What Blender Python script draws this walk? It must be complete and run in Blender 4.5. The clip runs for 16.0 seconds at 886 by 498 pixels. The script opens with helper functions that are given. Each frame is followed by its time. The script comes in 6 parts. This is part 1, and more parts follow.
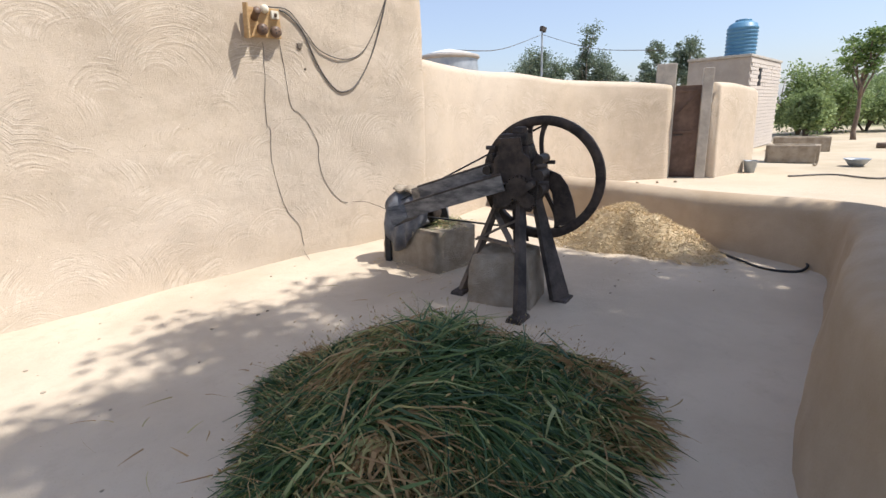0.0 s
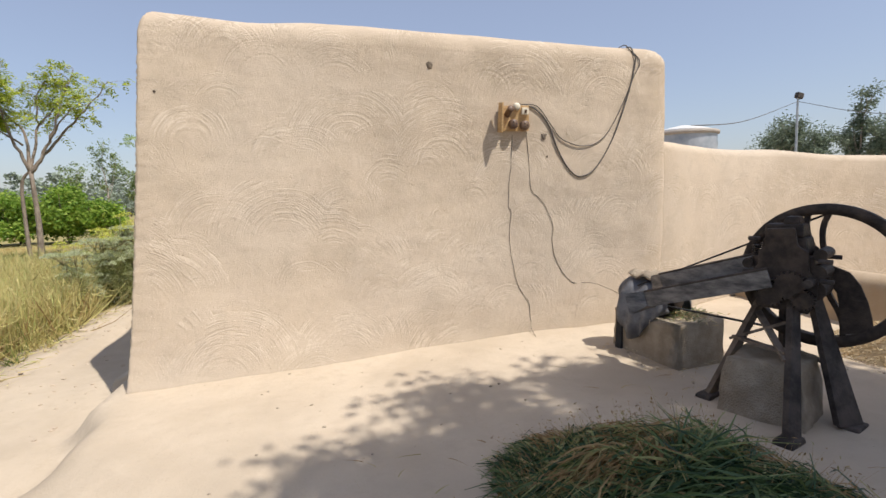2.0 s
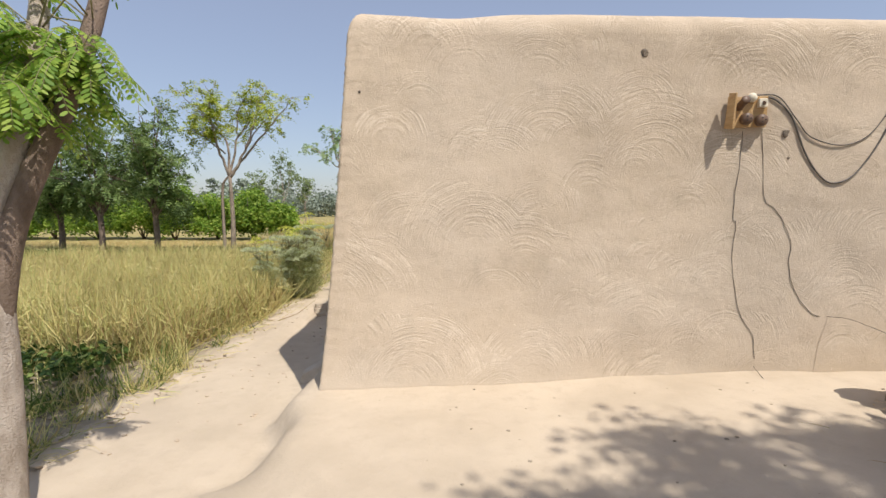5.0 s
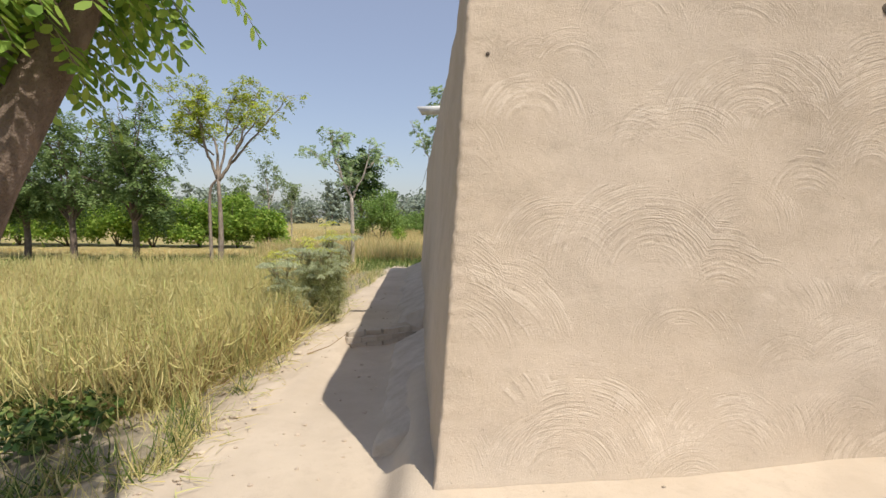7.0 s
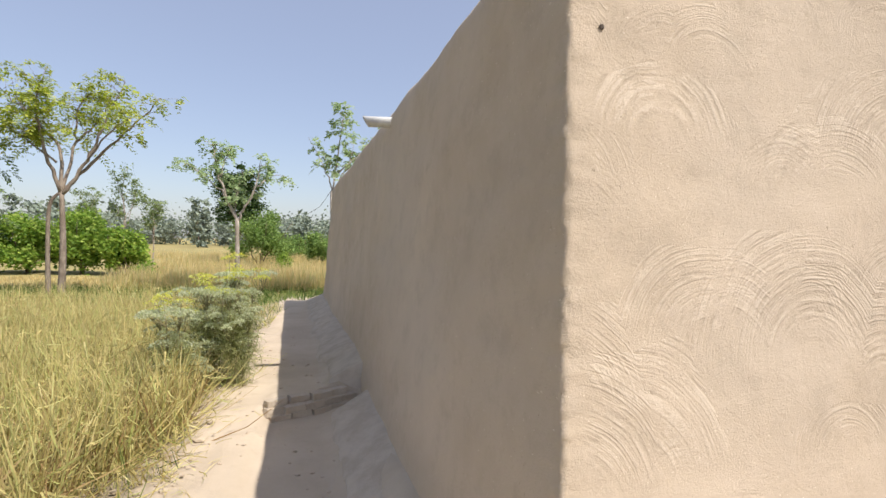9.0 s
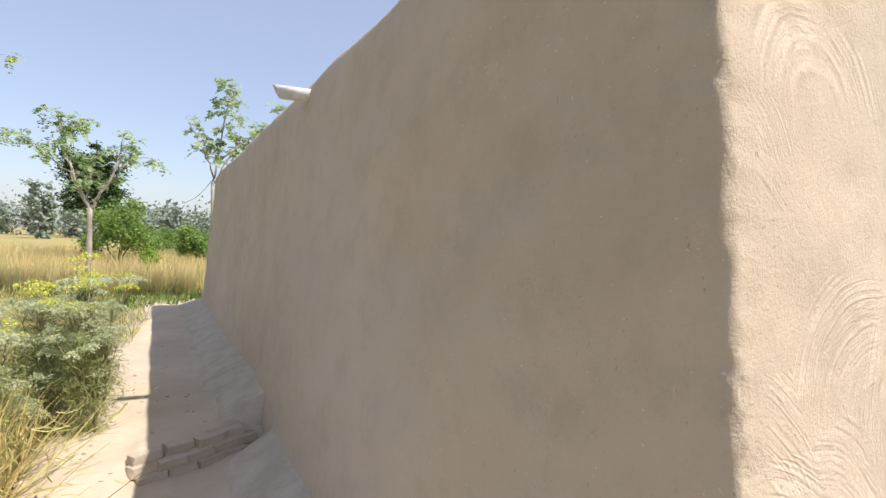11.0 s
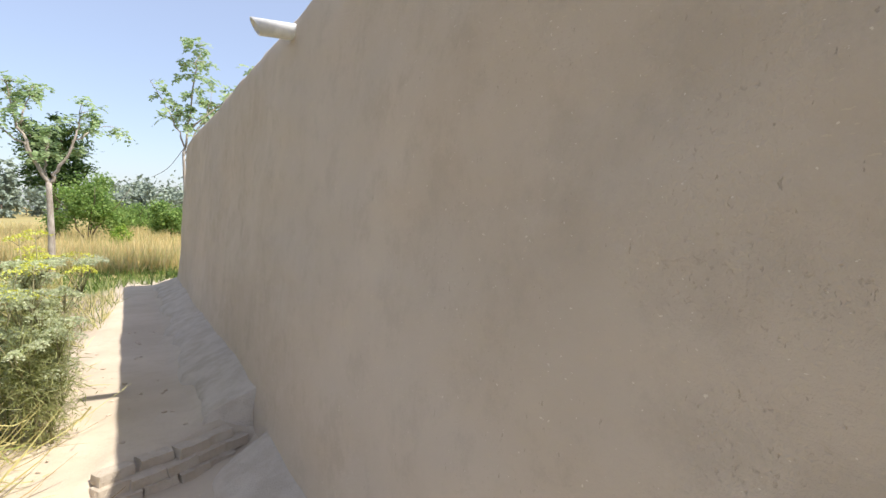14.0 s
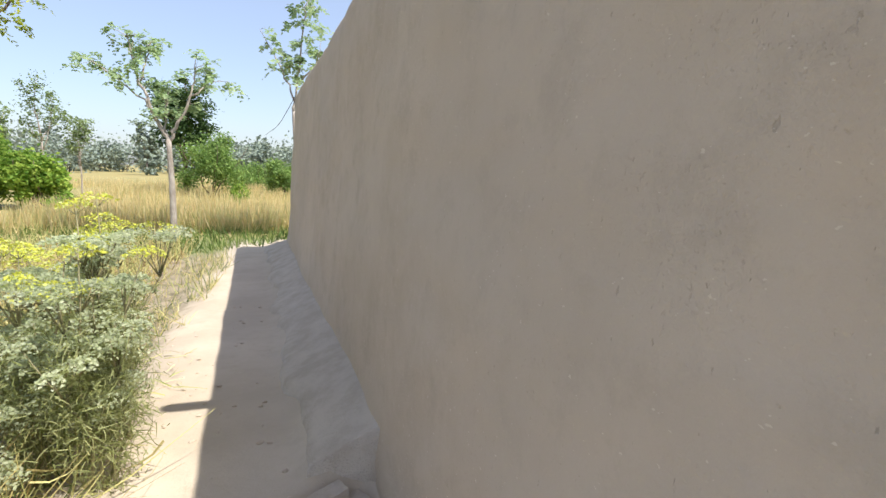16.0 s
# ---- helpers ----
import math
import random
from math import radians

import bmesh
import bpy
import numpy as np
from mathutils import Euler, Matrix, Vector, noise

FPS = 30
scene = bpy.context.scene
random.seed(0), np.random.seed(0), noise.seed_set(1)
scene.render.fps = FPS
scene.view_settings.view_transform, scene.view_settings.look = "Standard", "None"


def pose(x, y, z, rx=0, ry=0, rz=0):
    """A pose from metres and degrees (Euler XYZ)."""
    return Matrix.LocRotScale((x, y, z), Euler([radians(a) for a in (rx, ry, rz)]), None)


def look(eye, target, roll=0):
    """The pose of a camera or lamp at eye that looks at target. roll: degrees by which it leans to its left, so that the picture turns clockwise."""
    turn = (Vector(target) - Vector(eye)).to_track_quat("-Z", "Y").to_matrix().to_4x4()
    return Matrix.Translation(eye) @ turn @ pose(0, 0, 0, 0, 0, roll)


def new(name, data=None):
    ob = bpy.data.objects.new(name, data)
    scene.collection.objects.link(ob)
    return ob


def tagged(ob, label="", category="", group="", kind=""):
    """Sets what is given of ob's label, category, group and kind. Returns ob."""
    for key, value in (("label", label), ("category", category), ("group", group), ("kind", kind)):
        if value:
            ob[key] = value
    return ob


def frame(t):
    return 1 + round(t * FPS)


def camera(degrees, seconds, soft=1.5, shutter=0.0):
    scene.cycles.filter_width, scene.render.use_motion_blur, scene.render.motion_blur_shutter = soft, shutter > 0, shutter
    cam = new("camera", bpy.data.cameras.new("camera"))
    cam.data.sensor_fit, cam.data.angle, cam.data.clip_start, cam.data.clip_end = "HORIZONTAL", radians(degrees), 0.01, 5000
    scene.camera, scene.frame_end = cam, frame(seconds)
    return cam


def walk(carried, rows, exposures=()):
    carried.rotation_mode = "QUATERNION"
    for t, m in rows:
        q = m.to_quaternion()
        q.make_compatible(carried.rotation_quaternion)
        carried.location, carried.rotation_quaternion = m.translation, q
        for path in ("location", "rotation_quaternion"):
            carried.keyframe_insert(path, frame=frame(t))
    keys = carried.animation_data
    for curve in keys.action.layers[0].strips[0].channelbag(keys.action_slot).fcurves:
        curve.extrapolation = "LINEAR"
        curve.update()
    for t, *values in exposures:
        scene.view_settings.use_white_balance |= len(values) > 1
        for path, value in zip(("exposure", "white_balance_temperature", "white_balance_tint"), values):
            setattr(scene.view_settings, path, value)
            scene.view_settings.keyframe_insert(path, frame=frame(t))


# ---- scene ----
cam = camera(83.8, 16.0)
EXPOSURES = [(0.0, 0.56, 6150, 11), (0.8, 0.34, 6350, 12), (1.6, 0.22, 6450, 11.5), (3.5, 0.18, 6480, 11), (5.0, 0.18, 6530, 11), (8.0, 0.20, 6550, 11.5), (8.7, 0.34, 6550, 12), (11.0, 0.62, 6520, 12), (11.5, 0.54, 6420, 12), (12.0, 0.46, 6300, 12), (12.4, 0.42, 6350, 12), (13.4, 0.70, 6520, 11), (14.0, 0.76, 6400, 11), (15.0, 0.74, 6300, 10), (16.0, 0.75, 6250, 10)]
PATH = [
    (0, (1.883, -5.237, 1.53), (3.019, -3.676, 1.007), -2.1),
    (0.5, (1.807, -5.227, 1.588), (2.743, -3.508, 1.176), -2.6),
    (1, (1.749, -5.217, 1.608), (2.489, -3.387, 1.285), -2.7),
    (1.5, (1.682, -5.211, 1.629), (2.246, -3.309, 1.377), -2.3),
    (2, (1.645, -5.208, 1.634), (2.066, -3.264, 1.426), -2.0),
    (2.5, (1.609, -5.21, 1.641), (1.9, -3.238, 1.474), -1.5),
    (3, (1.582, -5.204, 1.632), (1.784, -3.22, 1.487), -1.0),
    (3.5, (1.523, -5.19, 1.639), (1.659, -3.2, 1.502), -0.4),
    (4, (1.391, -5.146, 1.633), (1.5, -3.153, 1.495), -0.1),
    (4.5, (1.284, -5.01, 1.595), (1.298, -3.016, 1.438), -0.4),
    (5, (1.127, -4.706, 1.6), (1.009, -2.715, 1.442), -0.4),
    (5.2, (1.07, -4.591, 1.595), (0.903, -2.603, 1.444), -0.3),
    (7.3, (-0.367, -3.135, 1.658), (-0.327, -1.139, 1.536), 0.1),
    (7.5, (-0.483, -2.992, 1.696), (-0.39, -0.998, 1.579), 0.0),
    (8, (-0.694, -2.574, 1.715), (-0.486, -0.586, 1.634), 0.8),
    (8.5, (-0.856, -2.246, 1.762), (-0.544, -0.271, 1.723), 1.4),
    (8.7, (-0.937, -2.136, 1.762), (-0.564, -0.171, 1.734), 1.4),
    (10.8, (-1.224, -0.98, 1.799), (-0.398, 0.841, 1.764), 2.3),
    (11, (-1.228, -0.902, 1.814), (-0.345, 0.893, 1.799), 2.6),
    (11.5, (-1.22, -0.824, 1.879), (-0.204, 0.898, 1.922), 2.6),
    (12, (-1.181, -0.838, 1.947), (-0.083, 0.824, 2.127), 3.1),
    (12.5, (-1.201, -0.788, 1.906), (-0.082, 0.857, 2.109), 2.9),
    (13, (-1.288, -0.69, 1.821), (-0.208, 0.991, 1.914), 2.0),
    (13.5, (-1.277, -0.438, 1.742), (-0.26, 1.283, 1.707), 1.5),
    (14, (-1.18, -0.101, 1.765), (-0.228, 1.653, 1.636), 1.4),
    (14.5, (-1.177, 0.241, 1.743), (-0.304, 2.028, 1.534), 2.1),
    (15, (-1.181, 0.679, 1.784), (-0.369, 2.486, 1.506), 1.9),
    (15.5, (-1.097, 1.14, 1.802), (-0.403, 2.993, 1.515), 1.6),
    (16, (-1.064, 1.674, 1.755), (-0.476, 3.562, 1.455), 1.8),
]
walk(cam, [(t, look(eye, target, roll)) for t, eye, target, roll in PATH], EXPOSURES)

# ---- light ----
SUN_DIR = Vector((1.5, -1.75, 3.65)).normalized()
world = bpy.data.worlds.new("sky")
scene.world = world
world.use_nodes = True
wn = world.node_tree
sky = wn.nodes.new("ShaderNodeTexSky")
sky.sky_type = "NISHITA"
sky.sun_disc = False
sky.sun_elevation = math.asin(SUN_DIR.z)
sky.sun_rotation = math.atan2(SUN_DIR.x, SUN_DIR.y)
sky.air_density, sky.dust_density, sky.ozone_density = 1.1, 1.3, 2.2
haze = wn.nodes.new("ShaderNodeMix")
haze.data_type = "RGBA"
haze.inputs[0].default_value = 0.42
haze.inputs[7].default_value = (3.3, 3.45, 4.35, 1.0)
wn.links.new(sky.outputs[0], haze.inputs[6])
wn.links.new(haze.outputs[2], wn.nodes["Background"].inputs[0])
wn.nodes["Background"].inputs[1].default_value = 0.127
sun_data = bpy.data.lights.new("sun", "SUN")
sun_data.energy, sun_data.angle, sun_data.color = 4.3, radians(0.55), (1.0, 0.945, 0.86)
sun = new("sun", sun_data)
sun.matrix_world = look(SUN_DIR * 60, (0, 0, 0))


# ---- materials ----
class Nodes:
    """Short hand for building a node material."""

    def __init__(self, name):
        self.mat = bpy.data.materials.new(name)
        self.mat.use_nodes = True
        self.tree = self.mat.node_tree
        self.bsdf = self.tree.nodes["Principled BSDF"]
        self.co = self.tree.nodes.new("ShaderNodeTexCoord").outputs["Object"]

    def put(self, socket, value):
        if isinstance(value, (int, float)) or isinstance(value, tuple):
            socket.default_value = value
        else:
            self.tree.links.new(value, socket)

    def noise(self, scale, detail=4, rough=0.6, co=None, stretch=None):
        co = co or self.co
        if stretch:
            m = self.tree.nodes.new("ShaderNodeMapping")
            m.inputs["Scale"].default_value = stretch
            self.put(m.inputs["Vector"], co)
            co = m.outputs[0]
        n = self.tree.nodes.new("ShaderNodeTexNoise")
        self.put(n.inputs["Vector"], co)
        n.inputs["Scale"].default_value, n.inputs["Detail"].default_value, n.inputs["Roughness"].default_value = scale, detail, rough
        return n.outputs["Fac"]

    def math(self, op, a, b=0.0, c=0.0):
        n = self.tree.nodes.new("ShaderNodeMath")
        n.operation = op
        for s, v in zip(n.inputs, (a, b, c)):
            self.put(s, v)
        return n.outputs[0]

    def band(self, v, lo, hi, to0=0.0, to1=1.0):
        n = self.tree.nodes.new("ShaderNodeMapRange")
        n.interpolation_type = "SMOOTHSTEP"
        for s, x in zip(n.inputs, (v, lo, hi, to0, to1)):
            self.put(s, x)
        return n.outputs[0]

    def mix(self, fac, a, b, kind="MIX"):
        n = self.tree.nodes.new("ShaderNodeMix")
        n.data_type, n.blend_type = "RGBA", kind
        self.put(n.inputs[0], fac)
        for s, v in ((n.inputs[6], a), (n.inputs[7], b)):
            self.put(s, (*v, 1.0) if isinstance(v, tuple) and len(v) == 3 else v)
        return n.outputs[2]

    def split(self, co=None):
        n = self.tree.nodes.new("ShaderNodeSeparateXYZ")
        self.put(n.inputs[0], co or self.co)
        return n.outputs

    def island(self):
        return self.tree.nodes.new("ShaderNodeNewGeometry").outputs["Random Per Island"]

    def ramp(self, fac, stops):
        n = self.tree.nodes.new("ShaderNodeValToRGB")
        e = n.color_ramp.elements
        while len(e) < len(stops):
            e.new(0.5)
        for el, (p, c) in zip(e, stops):
            el.position, el.color = p, (*c, 1.0)
        self.put(n.inputs[0], fac)
        return n.outputs[0]

    def bump(self, height, strength=0.5, distance=0.01, after=None):
        n = self.tree.nodes.new("ShaderNodeBump")
        n.inputs["Strength"].default_value, n.inputs["Distance"].default_value = strength, distance
        self.put(n.inputs["Height"], height)
        if after is not None:
            self.put(n.inputs["Normal"], after)
        return n.outputs[0]

    def done(self, colour, rough=0.9, normal=None, metal=0.0, spec=0.3):
        b = self.bsdf.inputs
        self.put(b["Base Color"], (*colour, 1.0) if isinstance(colour, tuple) else colour)
        self.put(b["Roughness"], rough)
        b["Metallic"].default_value = metal
        b["Specular IOR Level"].default_value = spec
        if normal is not None:
            self.put(b["Normal"], normal)
        return self.mat


def strokes(n, size, spacing, shift, lo=0.2, hi=0.75):
    """Fan-shaped hand strokes of mud plaster: fine arcs above scattered centres, broken up."""
    tree = n.tree
    warp = tree.nodes.new("ShaderNodeVectorMath")
    warp.operation = "MULTIPLY_ADD"
    t = tree.nodes.new("ShaderNodeTexNoise")
    t.inputs["Scale"].default_value = 1.7
    n.put(t.inputs["Vector"], n.co)
    n.put(warp.inputs[0], t.outputs["Color"])
    warp.inputs[1].default_value = (0.07, 0.07, 0.07)
    n.put(warp.inputs[2], n.co)
    m = tree.nodes.new("ShaderNodeMapping")
    m.inputs["Location"].default_value = shift
    n.put(m.inputs["Vector"], warp.outputs[0])
    v = tree.nodes.new("ShaderNodeTexVoronoi")
    v.inputs["Scale"].default_value = 1.0 / size
    v.inputs["Randomness"].default_value = 0.7
    n.put(v.inputs["Vector"], m.outputs[0])
    dist = n.math("MULTIPLY", v.outputs["Distance"], size)
    lines = tree.nodes.new("ShaderNodeTexNoise")
    lines.noise_dimensions = "2D"
    lines.inputs["Scale"].default_value = 1.0
    lines.inputs["Detail"].default_value = 2.0
    pair = tree.nodes.new("ShaderNodeCombineXYZ")
    n.put(pair.inputs[0], n.math("MULTIPLY", dist, 1.0 / spacing))
    n.put(pair.inputs[1], n.math("MULTIPLY", n.noise(5.0, 3, 0.55), 3.0))
    n.put(lines.inputs["Vector"], pair.outputs[0])
    wave = n.band(lines.outputs["Fac"], 0.3, 0.7, -1.0, 1.0)
    place, here = n.split(v.outputs["Position"])[2], n.split(m.outputs[0])[2]
    above = n.math("SUBTRACT", here, place)
    mask = n.math("MULTIPLY", n.band(above, -0.1 * size, 0.3 * size), n.band(dist, lo * size, (lo + 0.15) * size))
    mask = n.math("MULTIPLY", mask, n.band(n.noise(3.6, 5, 0.75), 0.36, 0.56, 0.10, 1.0))
    return n.math("MULTIPLY", wave, mask)


def mud_plaster():
    n = Nodes("mud_plaster")
    big, mid, fine = n.noise(0.7, 5, 0.6), n.noise(4.5, 5, 0.65), n.noise(90, 4, 0.7)
    col = n.mix(n.band(big, 0.3, 0.72), (0.475, 0.385, 0.285), (0.59, 0.485, 0.37))
    col = n.mix(n.band(mid, 0.35, 0.75), col, (0.545, 0.447, 0.342))
    z = n.split()[2]
    damp = n.math("ADD", z, n.math("MULTIPLY", n.noise(1.6, 4, 0.6), 0.6))
    col = n.mix(n.band(damp, 0.25, 0.75, 0.45, 0.0), col, (0.46, 0.385, 0.29))
    arcs = n.math("ADD", strokes(n, 0.95, 0.0125, (0.3, 0.0, 0.2)), n.math("MULTIPLY", strokes(n, 0.68, 0.0105, (5.1, 2.0, 7.7)), 0.75))
    px, py, pz = n.split()
    off = n.math("SUBTRACT", n.math("MULTIPLY_ADD", py, 0.067, px), n.math("MULTIPLY_ADD", pz, 0.075, -0.29))
    arcs = n.math("MULTIPLY", arcs, n.band(off, 0.08, 0.20, 0.14, 1.0))
    col = n.mix(n.band(arcs, 0.2, 0.9, 0.0, 0.55), col, (0.67, 0.575, 0.455))
    col = n.mix(n.band(arcs, -0.9, -0.15, 0.5, 0.0), col, (0.37, 0.295, 0.215))
    straw = n.band(n.noise(38, 2, 0.5, stretch=(1.0, 1.0, 3.2)), 0.70, 0.74)
    col = n.mix(n.math("MULTIPLY", straw, 0.35), col, (0.66, 0.55, 0.36))
    bits = n.band(n.noise(34, 4, 0.65, stretch=(1.0, 1.6, 0.7)), 0.67, 0.72)
    stain = n.math("MULTIPLY", n.band(n.noise(3.2, 6, 0.75), 0.48, 0.68), 0.45)
    col = n.mix(stain, col, (0.41, 0.335, 0.25))
    col = n.mix(n.math("MULTIPLY", bits, 0.45), col, (0.28, 0.22, 0.15))
    flecks = n.band(n.noise(70, 2, 0.5, stretch=(1.0, 0.6, 1.0)), 0.715, 0.75)
    col = n.mix(n.math("MULTIPLY", flecks, 0.7), col, (0.76, 0.68, 0.54))
    pits = n.math("MAXIMUM", n.band(n.noise(36, 3, 0.55), 0.72, 0.77), bits)
    col = n.mix(n.math("MULTIPLY", n.band(n.noise(36, 3, 0.55), 0.73, 0.78), 0.3), col, (0.25, 0.19, 0.13))
    scuff = n.math("MULTIPLY", n.band(n.noise(60, 4, 0.7), 0.58, 0.68), n.band(n.noise(2.6, 5, 0.7), 0.50, 0.64))
    col = n.mix(n.math("MULTIPLY", scuff, 0.3), col, (0.35, 0.27, 0.195))
    pits = n.math("MAXIMUM", pits, n.math("MULTIPLY", scuff, 0.7))
    patch = n.band(n.noise(0.45, 3, 0.5), 0.42, 0.66, 0.0, 0.3)
    col = n.mix(patch, col, (0.50, 0.435, 0.36))
    h = n.math("ADD", n.math("MULTIPLY", arcs, 0.13), n.math("MULTIPLY", fine, 0.42))
    h = n.math("ADD", h, n.math("MULTIPLY", n.noise(190, 2, 0.6), 0.15))
    h = n.math("ADD", h, n.math("MULTIPLY", mid, 1.3))
    h = n.math("SUBTRACT", h, n.math("MULTIPLY", pits, 0.3))
    return n.done(col, 0.95, n.bump(h, 0.75, 0.012), spec=0.15)


def parapet_plaster():
    n = Nodes("parapet_plaster")
    col = n.mix(n.band(n.noise(1.1, 5), 0.3, 0.7), (0.35, 0.265, 0.175), (0.46, 0.365, 0.26))
    col = n.mix(n.band(n.noise(9, 4), 0.45, 0.75, 0, 0.6), col, (0.40, 0.315, 0.225))
    h = n.math("ADD", n.noise(7, 5), n.math("MULTIPLY", n.noise(80, 3), 0.35))
    return n.done(col, 0.95, n.bump(h, 0.6, 0.015), spec=0.15)


def ground_mat():
    n = Nodes("dry_earth")
    x, y, z = n.split()
    edge = n.math("ADD", x, n.math("MULTIPLY", n.noise(2.2, 5, 0.7), 0.9))
    edge = n.math("ADD", edge, n.math("MULTIPLY", y, 0.02))
    mud = n.mix(n.band(n.noise(0.8, 5), 0.3, 0.7), (0.46, 0.38, 0.285), (0.555, 0.465, 0.355))
    mud = n.mix(n.band(n.noise(6, 5, 0.7), 0.45, 0.8, 0, 0.7), mud, (0.45, 0.37, 0.28))
    mud = n.mix(n.band(n.noise(60, 3, 0.7), 0.62, 0.75, 0, 0.5), mud, (0.36, 0.29, 0.21))
    soil = n.mix(n.band(n.noise(3.0, 6, 0.7), 0.35, 0.65), (0.36, 0.30, 0.215), (0.20, 0.17, 0.11))
    green = n.mix(n.band(n.noise(0.6, 5, 0.7), 0.35, 0.6), (0.26, 0.26, 0.12), (0.17, 0.20, 0.075))
    straw = n.mix(n.band(n.noise(0.15, 6, 0.7), 0.35, 0.65), (0.36, 0.285, 0.125), (0.30, 0.27, 0.115))
    far = n.mix(n.band(n.math("ADD", y, n.math("MULTIPLY", n.noise(0.5, 4), 2.0)), 17.8, 19.4), green, straw)
    wild = n.mix(n.band(n.math("ADD", y, n.math("MULTIPLY", n.noise(0.9, 4), 2.5)), 14.5, 17.0), soil, far)
    col = n.mix(n.band(edge, -2.15, -1.75), wild, mud)
    yard = n.mix(n.band(n.noise(0.4, 5), 0.4, 0.6), (0.50, 0.42, 0.31), (0.42, 0.35, 0.25))
    col = n.mix(n.band(n.math("ADD", y, n.math("MULTIPLY", n.noise(0.4, 4), 3.0)), 17.0, 19.0), col, far)
    col = n.mix(n.math("MULTIPLY", n.band(x, 10.0, 14.0), n.band(x, 34.0, 48.0, 1.0, 0.0)), col, yard)
    col = n.mix(n.band(x, 34.0, 48.0), col, green)
    h = n.math("ADD", n.noise(5, 6, 0.65), n.math("MULTIPLY", n.noise(70, 3, 0.7), 0.25))
    return n.done(col, 0.95, n.bump(h, 0.6, 0.02), spec=0.12)


def plain(name, a, b, scale=6.0, rough=0.8, bump=0.4, metal=0.0, fine=80.0, spec=0.3, dist=0.006, stretch=None):
    """A surface of two mixed tones with grain, blotches and relief."""
    n = Nodes(name)
    col = n.mix(n.band(n.noise(scale, 5, 0.65, stretch=stretch), 0.32, 0.68), a, b)
    col = n.mix(n.band(n.noise(fine, 3, 0.6), 0.55, 0.8, 0.0, 0.35), col, tuple(c * 0.6 for c in a))
    h = n.math("ADD", n.noise(fine, 3), n.noise(scale * 2, 4, stretch=stretch))
    return n.done(col, rough, n.bump(h, bump, dist), metal, spec)


def leafy(name, stops, rough=0.55, trans=0.25):
    """Leaves or blades whose tone differs from one to the next."""
    n = Nodes(name)
    col = n.ramp(n.island(), stops)
    col = n.mix(n.band(n.noise(0.9, 3), 0.35, 0.65, 0.0, 0.35), col, tuple(c * 0.7 for c in stops[0][1]))
    n.done(col, rough, spec=0.3)
    if trans:
        t = n.tree.nodes.new("ShaderNodeBsdfTranslucent")
        n.put(t.inputs["Color"], col)
        m = n.tree.nodes.new("ShaderNodeMixShader")
        m.inputs[0].default_value = trans
        out = n.tree.nodes["Material Output"]
        n.tree.links.new(n.bsdf.outputs[0], m.inputs[1])
        n.tree.links.new(t.outputs[0], m.inputs[2])
        n.tree.links.new(m.outputs[0], out.inputs["Surface"])
    return n.mat


GREY_MUD = plain("grey_mud", (0.47, 0.395, 0.305), (0.58, 0.50, 0.40), 4, 0.95, 0.9, dist=0.015, spec=0.1)
MUD = mud_plaster()
PARAPET = parapet_plaster()
EARTH = ground_mat()
IRON = plain("dark_greasy_iron", (0.030, 0.024, 0.020), (0.085, 0.062, 0.048), 9, 0.6, 0.7, 0.25)
IRON_DUSTY = plain("dusty_iron", (0.035, 0.029, 0.026), (0.105, 0.085, 0.072), 7, 0.75, 0.6, 0.1)
LEG = plain("dust_caked_iron", (0.09, 0.07, 0.055), (0.21, 0.165, 0.125), 7, 0.8, 0.6)
SHEET = plain("worn_sheet_metal", (0.085, 0.085, 0.09), (0.26, 0.25, 0.25), 5, 0.5, 0.25, 0.6, stretch=(1, 1, 3))
BLOCK = plain("earthy_block", (0.30, 0.245, 0.18), (0.44, 0.37, 0.285), 5, 0.95, 0.9, dist=0.02, spec=0.1)
HOLE_SHADE = plain("hole_shade_earth", (0.13, 0.105, 0.085), (0.26, 0.215, 0.165), 5, 0.95, 0.9, dist=0.02, spec=0.1)
CLOTH = plain("grey_tarpaulin", (0.085, 0.087, 0.095), (0.23, 0.23, 0.24), 4, 0.6, 0.4)
RUBBER = plain("black_rubber", (0.018, 0.018, 0.02), (0.035, 0.034, 0.034), 12, 0.7, 0.2)
CABLE = plain("grey_cable", (0.07, 0.064, 0.058), (0.15, 0.135, 0.12), 12, 0.6, 0.1)
CREAM = plain("cream_bakelite", (0.62, 0.55, 0.42), (0.72, 0.66, 0.54), 10, 0.45, 0.1)
BROWN = plain("brown_bakelite", (0.10, 0.06, 0.04), (0.17, 0.11, 0.075), 10, 0.45, 0.1)
BOARD = plain("varnished_board", (0.42, 0.26, 0.11), (0.55, 0.37, 0.19), 5, 0.6, 0.2, stretch=(1, 1, 6))
CONCRETE = plain("concrete_post", (0.36, 0.33, 0.29), (0.50, 0.46, 0.40), 4, 0.9, 0.6, dist=0.01)
RUST = plain("rusty_sheet", (0.10, 0.065, 0.05), (0.17, 0.115, 0.09), 3, 0.8, 0.3)
BRICK_PALE = plain("limewashed_brick", (0.50, 0.44, 0.38), (0.62, 0.56, 0.50), 6, 0.95, 0.7, dist=0.01, spec=0.1)
BRICK_RED = plain("dusty_brick", (0.47, 0.38, 0.29), (0.57, 0.47, 0.365), 8, 0.95, 0.9, dist=0.012, spec=0.1)
RENDERED = plain("grey_render", (0.34, 0.30, 0.26), (0.44, 0.39, 0.34), 1.2, 0.9, 0.5, dist=0.02)
